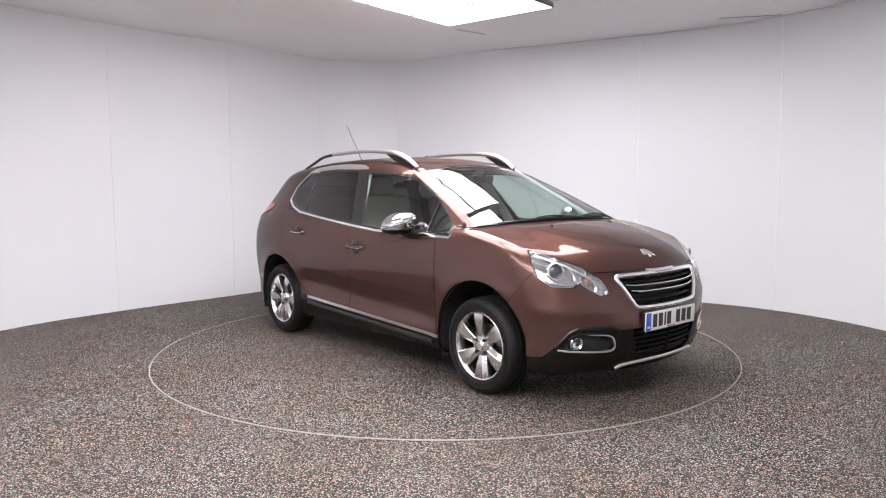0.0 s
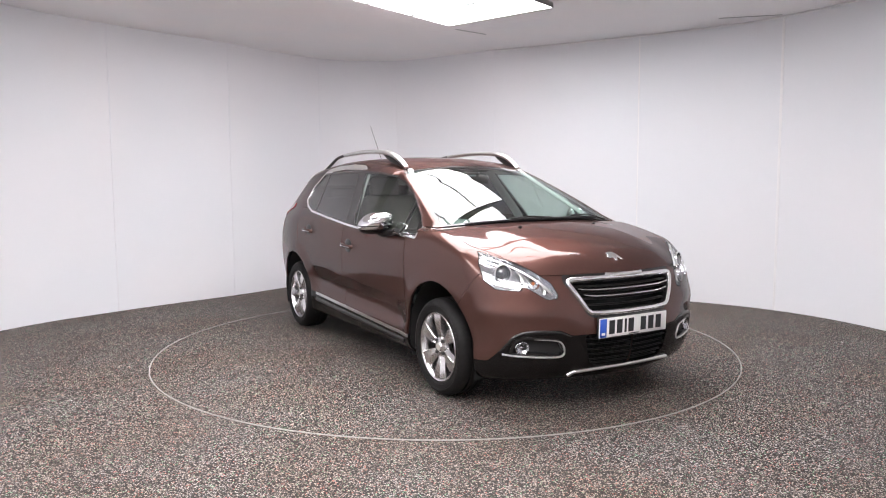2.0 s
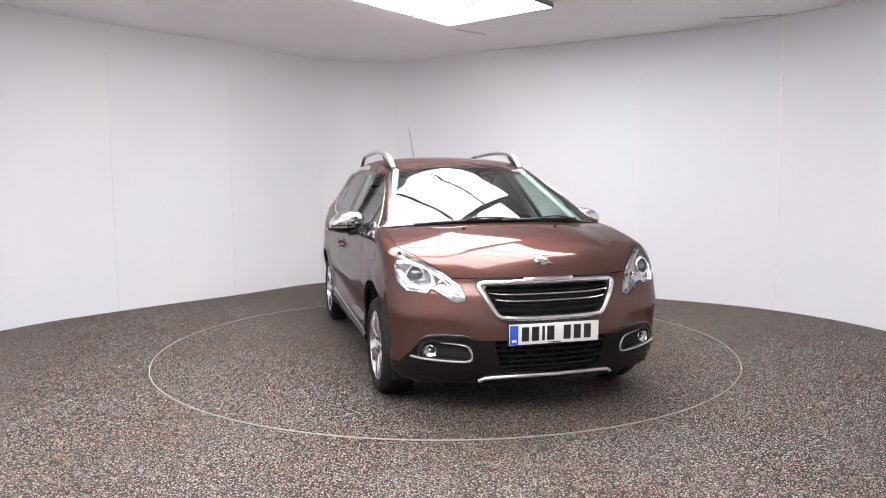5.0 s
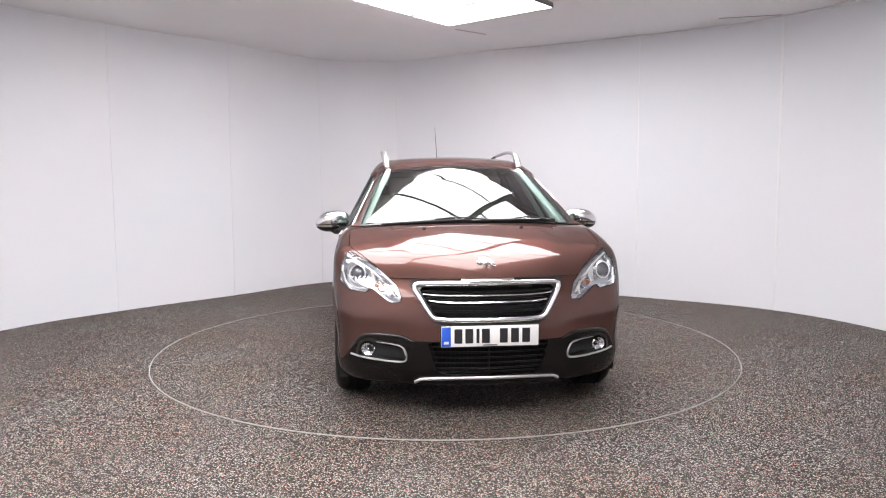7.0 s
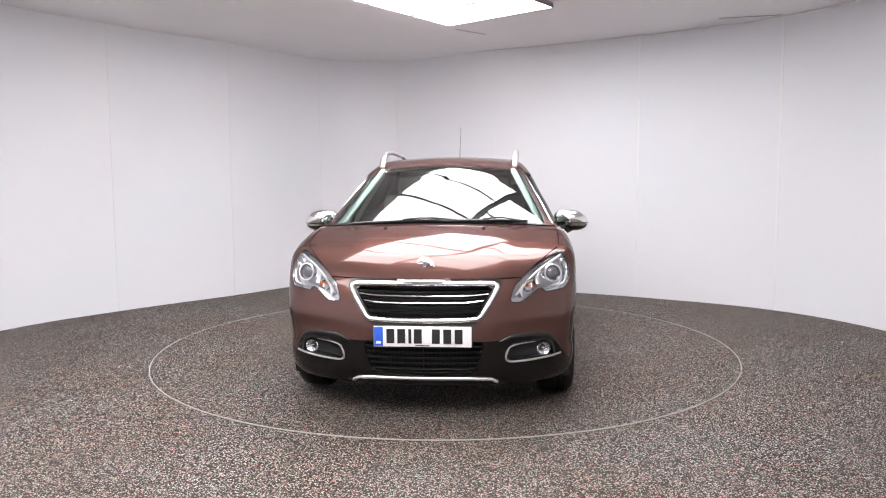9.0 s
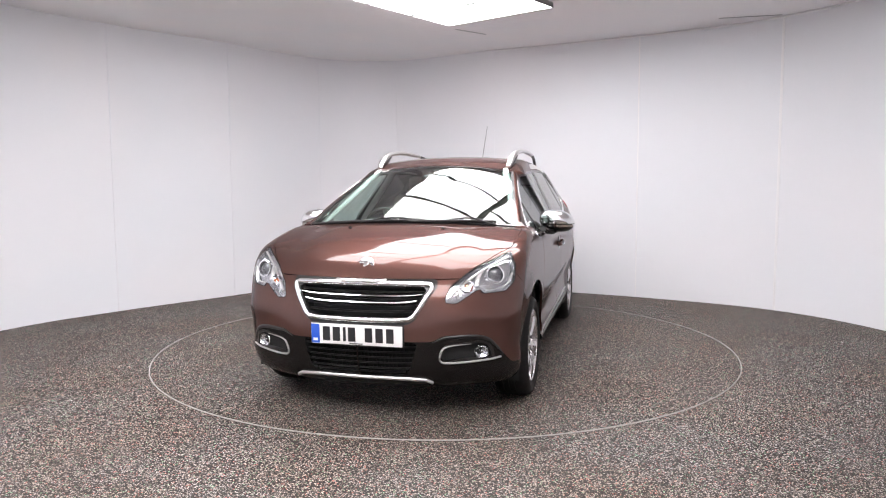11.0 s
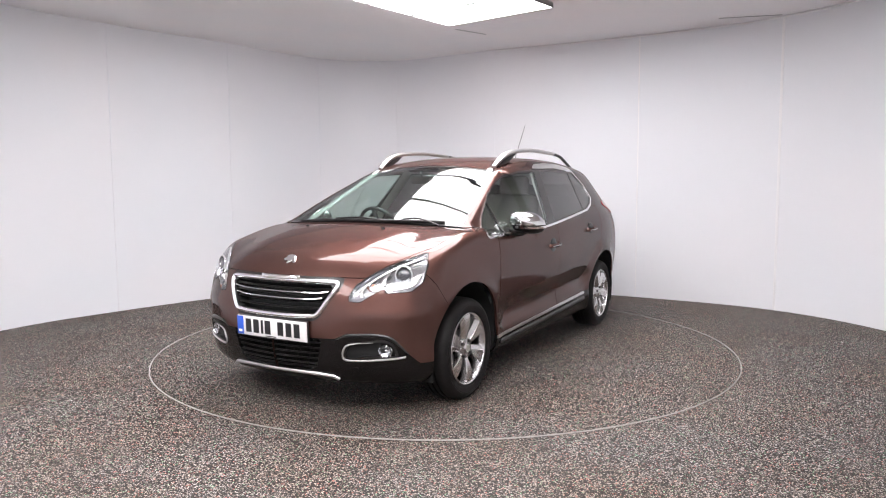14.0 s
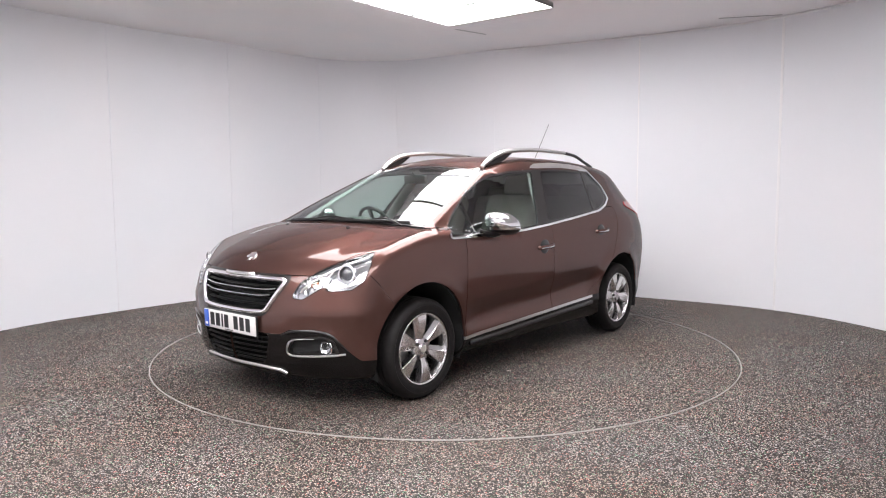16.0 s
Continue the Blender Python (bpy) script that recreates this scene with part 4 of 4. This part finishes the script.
def build_lamps():
    for s in (1, -1):
        lamp = LAMPS[s]
        # projector with its bright ring
        m = pose(hit_x(0.690, 0.792) - 0.046, s * 0.690, 0.792, 0, -6, s * 20) @ Matrix.Scale(0.86, 4)
        part("projector", lathe([(0.056, 0.024), (0.061, 0.030), (0.058, 0.037), (0.050, 0.036), (0.046, 0.020), (0.045, -0.03)], 36, "x"), CHROME, lamp, "chrome projector ring", m=m)
        part("projector_lens", lathe([(0.046, 0.018), (0.038, 0.028), (0.026, 0.035), (0.012, 0.039), (0.0005, 0.040)], 32, "x"), LENS_DARK, lamp, "dark grey projector lens", m=m)
        # small bowl by the tip, with ridges between the two
        m = pose(hit_x(0.560, 0.742) - 0.030, s * 0.560, 0.742, 0, 0, s * 25)
        part("turn_signal_bowl", lathe([(0.034, 0.018), (0.032, 0.010), (0.020, -0.018), (0.0005, -0.028)], 28, "x"), CHROME, lamp, m=m)
        part("bulb", lathe([(0.0005, 0.010), (0.007, 0.007), (0.009, -0.008), (0.006, -0.022)], 12, "x"), AMBER, lamp, "amber bulb", m=m)
        for name, w, h, back, line in (("light_guide", 0.012, 0.012, 0.012, ((0.748, 0.880), (0.690, 0.852), (0.635, 0.822), (0.580, 0.782), (0.528, 0.735), (0.495, 0.692))),
                                       ("lower_guide", 0.010, 0.008, 0.012, ((0.782, 0.800), (0.760, 0.745), (0.710, 0.726), (0.662, 0.722))),
                                       ("divider", 0.026, 0.008, 0.016, ((0.622, 0.810), (0.612, 0.775), (0.618, 0.742))),
                                       ("divider", 0.018, 0.006, 0.016, ((0.535, 0.745), (0.520, 0.712), (0.528, 0.680)))):
            pts = [(hit_x(y, z, back), s * y, z) for y, z in line]
            part(name, tube(glide(pts, 16), w, h, 8), SATIN, lamp)
        # fog lamp
        fx = hit_x(0.649, 0.392)
        fog = part("fog_lamp", lathe([(0.047, -0.02), (0.047, 0.006), (0.043, 0.010), (0.039, 0.004)], 32, "x"), CHROME, CAR, "chrome-ringed fog lamp", m=pose(fx - 0.018, s * 0.645, 0.392, 0, 0, s * 18) @ Matrix.Scale(0.86, 4))
        part("fog_reflector", lathe([(0.039, 0.006), (0.030, -0.002), (0.014, -0.008), (0.0005, -0.002)], 28, "x"), REFLECTOR, fog)
        part("fog_lens", lathe([(0.040, 0.006), (0.030, 0.012), (0.015, 0.016), (0.0005, 0.017)], 28, "x"), LAMP_GLASS, fog)
        # rolled edge of the dark bumper, over the fog lamp
        pts = [(hit_x(y, z, 0.001), s * y, z) for y, z in ((0.752, 0.372), (0.722, 0.418), (0.690, 0.456), (0.650, 0.474), (0.590, 0.481), (0.52, 0.480), (0.465, 0.476), (0.405, 0.452))]
        part("bumper_edge", tube(glide(pts, 28), 0.016, 0.022, 10, [0.25 + 0.75 * math.sin(math.pi * i / 28) for i in range(29)]), GLOSS_BLACK, CAR, "glossy black rolled bumper edge")
        # bright line round the fog recess
        pts = [(hit_x(y, z, -0.003), s * y, z) for y, z in ((0.742, 0.358), (0.68, 0.349), (0.58, 0.341), (0.50, 0.338), (0.455, 0.342), (0.440, 0.362), (0.448, 0.398), (0.468, 0.424), (0.520, 0.436), (0.600, 0.441))]
        part("fog_strip", tube(glide(pts, 30), 0.010, 0.012, 8, [1.0] * 20 + [1 - 0.08 * i for i in range(11)]), SATIN, CAR, "satin silver line round the fog lamp")


def build_mirror(s):
    root = new("door_mirror")
    root.parent = CAR
    tagged(root, "chrome-capped door mirror")
    bm = bmesh.new()
    bmesh.ops.create_uvsphere(bm, u_segments=40, v_segments=28, radius=1)
    for v in bm.verts:
        x, y, z = v.co
        k = 1 - 0.28 * max(0, -y) - 0.10 * max(0, y)
        px = math.copysign(abs(x) ** 0.8, x) * (0.105 if x > 0 else 0.070) * k
        py = math.copysign(abs(y) ** 0.78, y) * 0.102
        pz = math.copysign(abs(z) ** 0.85, z) * (0.072 if z > 0 else 0.062) * (1 - 0.25 * max(0, y) ** 2)
        v.co = ((px + 0.02 * z) * 1.22, s * py * 1.2, (pz - 0.012 * y) * 1.14)
    at = Vector((0.535, s * 0.904, 1.024))
    bands = (("cap", -0.008, 1, CHROME, 0.0, "chrome mirror cap"), ("cap_lip", -0.032, -0.014, CHROME, 0.0, "chrome lower lip"), ("housing", -1, -0.034, PLASTIC, -0.002, "black mirror foot"),
             ("groove", -0.0145, -0.0075, GLOSS_BLACK, -0.004, ""))
    for name, lo, hi, mat, grow, label in bands:
        b = bm.copy()
        for z, n in ((lo, (0, 0, -1)), (hi, (0, 0, 1))):
            bmesh.ops.bisect_plane(b, geom=b.verts[:] + b.edges[:] + b.faces[:], plane_co=(0, 0, z), plane_no=n, clear_outer=True)
        for v in b.verts:
            v.co = v.co * (1 + grow * 8)
        part(name, b, mat, root, label, m=Matrix.Translation(at), sharp=60)
    bm.free()
    part("mirror_glass", box(0.004, 0.12, 0.06, (0, 0, 0), 0.0015), CHROME, root, m=pose(0.490, s * 0.912, 1.018))
    arm = glide([(0.565, s * 0.895, 0.970), (0.60, s * 0.872, 0.958), (0.66, s * 0.846, 0.968), (0.70, s * 0.825, 0.985)], 10)
    part("arm", tube(arm, 0.060, 0.038, 12), PLASTIC, root, "black mirror arm")
    part("arm_line", tube(glide([(0.55, s * 0.885, 0.945), (0.62, s * 0.872, 0.944), (0.66, s * 0.862, 0.962), (0.72, s * 0.850, 0.972), (0.80, s * 0.848, 0.966)], 14), 0.008, 0.010, 6), CHROME, root)


def build_sides():
    for s in (1, -1):
        build_mirror(s)
        for hx, hz in ((-0.051, 0.832), (-0.909, 0.903)):
            handle = new("door_handle")
            handle.parent = CAR
            y0 = hit_y(hx, hz)
            pts = glide([(hx + 0.095, s * (y0 + 0.004), hz - 0.004), (hx + 0.078, s * (y0 + 0.026), hz - 0.002), (hx, s * (y0 + 0.034), hz), (hx - 0.078, s * (y0 + 0.026), hz + 0.004), (hx - 0.095, s * (y0 + 0.004), hz + 0.006)], 16)
            part("grip", tube(pts, 0.018, 0.030, 10), PAINT, handle)
            pts = [(p.x, p.y + s * 0.008, p.z - 0.003) for p in pts[3:14]]
            part("grip_strip", tube(pts, 0.006, 0.007, 6), CHROME, handle, "thin chrome line")
            # flattened black ball: the recess's shade as colour, the door is not hollowed
            b = bmesh.new()
            bmesh.ops.create_uvsphere(b, u_segments=24, v_segments=14, radius=1)
            bmesh.ops.scale(b, vec=(0.062, 0.008, 0.052), verts=b.verts)
            part("finger_bowl_shade", b, GLOSS_BLACK, handle, m=pose(hx, s * (y0 - 0.001), hz))
        # ledge along the sill, under the bright strip
        pts = [(x, s * (hit_y(x, 0.262 - 0.041 * (x - 0.80)) + 0.001), 0.262 - 0.041 * (x - 0.80)) for x in np.linspace(0.80, -0.80, 17)]
        part("sill_ledge", tube(pts, 0.014, 0.030, 10), GLOSS_BLACK, CAR, "dark glossy ledge along the sill")
        # roof rail: a silver arch that ends in black
        rail = new("roof_rail")
        rail.parent = CAR
        front = glide([(0.245, s * 0.505, 1.412), (0.17, s * 0.512, 1.462), (0.06, s * 0.518, 1.508), (-0.10, s * 0.523, 1.537), (-0.42, s * 0.527, 1.553), (-0.86, s * 0.521, 1.541)], 30)
        back = glide([(-0.86, s * 0.521, 1.541), (-1.05, s * 0.512, 1.521), (-1.20, s * 0.502, hit_z(-1.20, 0.502) + 0.034), (-1.38, s * 0.485, hit_z(-1.38, 0.485) + 0.006)], 20)
        tap = [0.75 + 0.35 * math.sin(math.pi * min(1, i / 12) / 2) - 0.3 * max(0, (i - 10) / 20) for i in range(31)]
        part("rail_front", tube(front, 0.050, 0.036, 12, tap), SATIN, rail, "satin silver rail")
        part("rail_rear", tube(back, 0.028, 0.024, 10), PLASTIC, rail, "black rail end")
        foot = glide([(0.20, s * 0.512, 1.425), (0.08, s * 0.518, 1.460), (-0.02, s * 0.522, 1.492), (-0.10, s * 0.524, 1.520)], 10)
        part("rail_foot", tube(foot, 0.030, 0.055, 10, [0.7, 0.9, 1, 1, 0.95, 0.85, 0.75, 0.6, 0.45, 0.3, 0.15]), PLASTIC, rail)


def build_top():
    ant = part("aerial", tube([(-1.18, 0, 1.462), (-1.20, 0, 1.49), (-1.458, 0, 1.848)], 0.006, 0.006, 8, [1.4, 1.0, 0.6]), PLASTIC, CAR, "thin black roof aerial")
    part("aerial_base", lathe([(0.0005, 0.022), (0.012, 0.020), (0.022, 0.006), (0.026, -0.006)], 16, "z"), PLASTIC, ant, m=pose(-1.175, 0, 1.466))
    # wipers at the foot of the windscreen
    for y0, y1, bx in ((-0.56, 0.12, 1.135), (0.02, 0.58, 1.125)):
        wiper = new("wiper")
        wiper.parent = CAR
        n = 16
        pts = []
        for i in range(n + 1):
            y = y0 + (y1 - y0) * i / n
            x = bx + 0.03 * (1 - i / n) - 0.16 * y * y + 0.015
            pts.append((x, y, hit_z(x, y) + 0.006))
        part("blade", tube(pts, 0.012, 0.018, 8), GLOSS_BLACK, wiper)
        arm = [(pts[8][0] + 0.006, pts[8][1], pts[8][2] + 0.012), (1.150, (pts[8][1] + y1) / 2, hit_z(1.15, 0.2) + 0.022), (1.165, y1, hit_z(1.165, min(abs(y1), 0.6)) + 0.012)]
        part("arm", tube(glide(arm, 8), 0.014, 0.010, 8), PLASTIC, wiper)


def soft_block(sx, sy, sz, at, r, tilt=0.0):
    b = box(sx, sy, sz, (0, 0, 0), r, 4)
    bmesh.ops.rotate(b, cent=(0, 0, 0), matrix=Matrix.Rotation(radians(tilt), 3, "Y"), verts=b.verts)
    bmesh.ops.translate(b, vec=at, verts=b.verts)
    return b


def build_cabin():
    # dash with its hood over the dials
    pts = [(0.50, 0, 0.92), (0.60, 0, 0.965), (0.80, 0, 0.985), (1.00, 0, 0.985), (1.12, 0, 0.97)]
    bm = bmesh.new()
    rows = []
    for x, _, z in glide(pts, 14):
        rows.append([bm.verts.new((x - 0.05 * (y / 0.7) ** 2, y, z - 0.02 * (y / 0.7) ** 2)) for y in np.linspace(-0.70, 0.70, 21)])
    rows.insert(0, [bm.verts.new((v.co.x + 0.05, v.co.y, 0.55)) for v in rows[0]])
    for a, b in zip(rows, rows[1:]):
        for i in range(20):
            bm.faces.new((a[i], a[i + 1], b[i + 1], b[i]))
    dash = part("dashboard", bm, DASH, CAR, "dark grey dashboard")
    hood = bmesh.new()
    bmesh.ops.create_uvsphere(hood, u_segments=24, v_segments=12, radius=1)
    bmesh.ops.scale(hood, vec=(0.16, 0.19, 0.065), verts=hood.verts)
    part("dial_hood", hood, DASH, dash, m=pose(0.66, -0.36, 0.985))
    # steering wheel on the right-hand side
    sw = new("steering_wheel")
    sw.parent = CAR
    sw.matrix_basis = pose(0.46, -0.36, 0.955, 0, -62, 0)
    part("ring", lathe([(0.175 + 0.014 * math.cos(a), 0.014 * math.sin(a)) for a in (2 * math.pi * i / 10 for i in range(10))], 40, "z", True), GLOSS_BLACK, sw)
    part("boss", lathe([(0.0005, 0.012), (0.05, 0.010), (0.065, -0.004), (0.06, -0.03)], 24, "z"), DASH, sw)
    for a in (0, 180, 270):
        part("spoke", box(0.115, 0.035, 0.014, (0.115, 0, -0.004), 0.004), DASH, sw, m=pose(0, 0, 0, 0, 0, a))
    for s in (1, -1):
        seat = new("front_seat")
        seat.parent = CAR
        part("cushion", soft_block(0.50, 0.48, 0.16, (0.06, s * 0.36, 0.60), 0.06, -6), SEAT, seat)
        part("backrest", soft_block(0.16, 0.46, 0.62, (-0.28, s * 0.36, 0.90), 0.06, -20), SEAT, seat)
        part("headrest", soft_block(0.10, 0.25, 0.17, (-0.43, s * 0.36, 1.27), 0.045, -12), SEAT, seat)
        for k in (-1, 1):
            part("headrest_post", tube([(-0.38, s * 0.36 + k * 0.06, 1.12), (-0.42, s * 0.36 + k * 0.06, 1.22)], 0.010, 0.010, 8), CHROME, seat)
        # pale lining of the centre pillars
        pts = [(-0.10 - (z - 1.0) * 0.42, s * (hit_y(-0.1 - (z - 1.0) * 0.42, z) - 0.045), z) for z in np.linspace(0.90, 1.40, 10)]
        part("pillar_lining", tube(pts, 0.10, 0.020, 8, up=Vector((0, 1, 0))), TRIM_PALE, CAR, "pale grey pillar lining")
        pts = [(0.95 - i * 0.075, s * (0.69 - i * 0.022), 1.005 + i * 0.043) for i in range(10)]
        part("screen_pillar_lining", tube(pts, 0.05, 0.03, 8), TRIM_PALE, CAR, "pale grey pillar lining")
    bench = new("rear_seat")
    bench.parent = CAR
    part("cushion", soft_block(0.50, 1.25, 0.16, (-0.78, 0, 0.62), 0.06, -6), SEAT, bench)
    part("backrest", soft_block(0.16, 1.25, 0.60, (-1.12, 0, 0.88), 0.06, -18), SEAT, bench)
    for y in (-0.40, 0.0, 0.40):
        part("headrest", soft_block(0.09, 0.24, 0.12, (-1.22, y, 1.20), 0.04, -10), SEAT, bench)
    mirror = part("rear_view_mirror", soft_block(0.035, 0.22, 0.065, (0.40, 0.0, 1.325), 0.016, 8), GLOSS_BLACK, CAR, "black rear-view mirror")
    part("stalk", tube([(0.41, 0, 1.34), (0.44, 0, 1.375)], 0.02, 0.02, 8), GLOSS_BLACK, mirror)
    part("cabin_floor", box(2.5, 1.3, 0.03, (-0.2, 0, 0.45)), MATT, CAR, smooth=False)


build_wheels()
build_front()
build_lamps()
build_sides()
build_top()
build_cabin()


# ---- movement ----
HEADINGS = [(0.0, -49.43), (2.0, -59.27), (4.0, -69.32), (6.5, -82.05), (9.0, -94.78), (11.5, -107.55), (14.0, -120.27), (16.0, -130.35)]
OFF = (-0.013, 0.050)


def motions():
    rows, deck = [], []
    for t, a in HEADINGS:
        c, s = math.cos(radians(a)), math.sin(radians(a))
        rows.append((t, pose(OFF[0] * c - OFF[1] * s, OFF[0] * s + OFF[1] * c, 0, 0, 0, a)))
        deck.append((t, pose(0, 0, 0, 0, 0, a)))
    walk(CAR, rows)
    walk(TURNTABLE, deck)


motions()
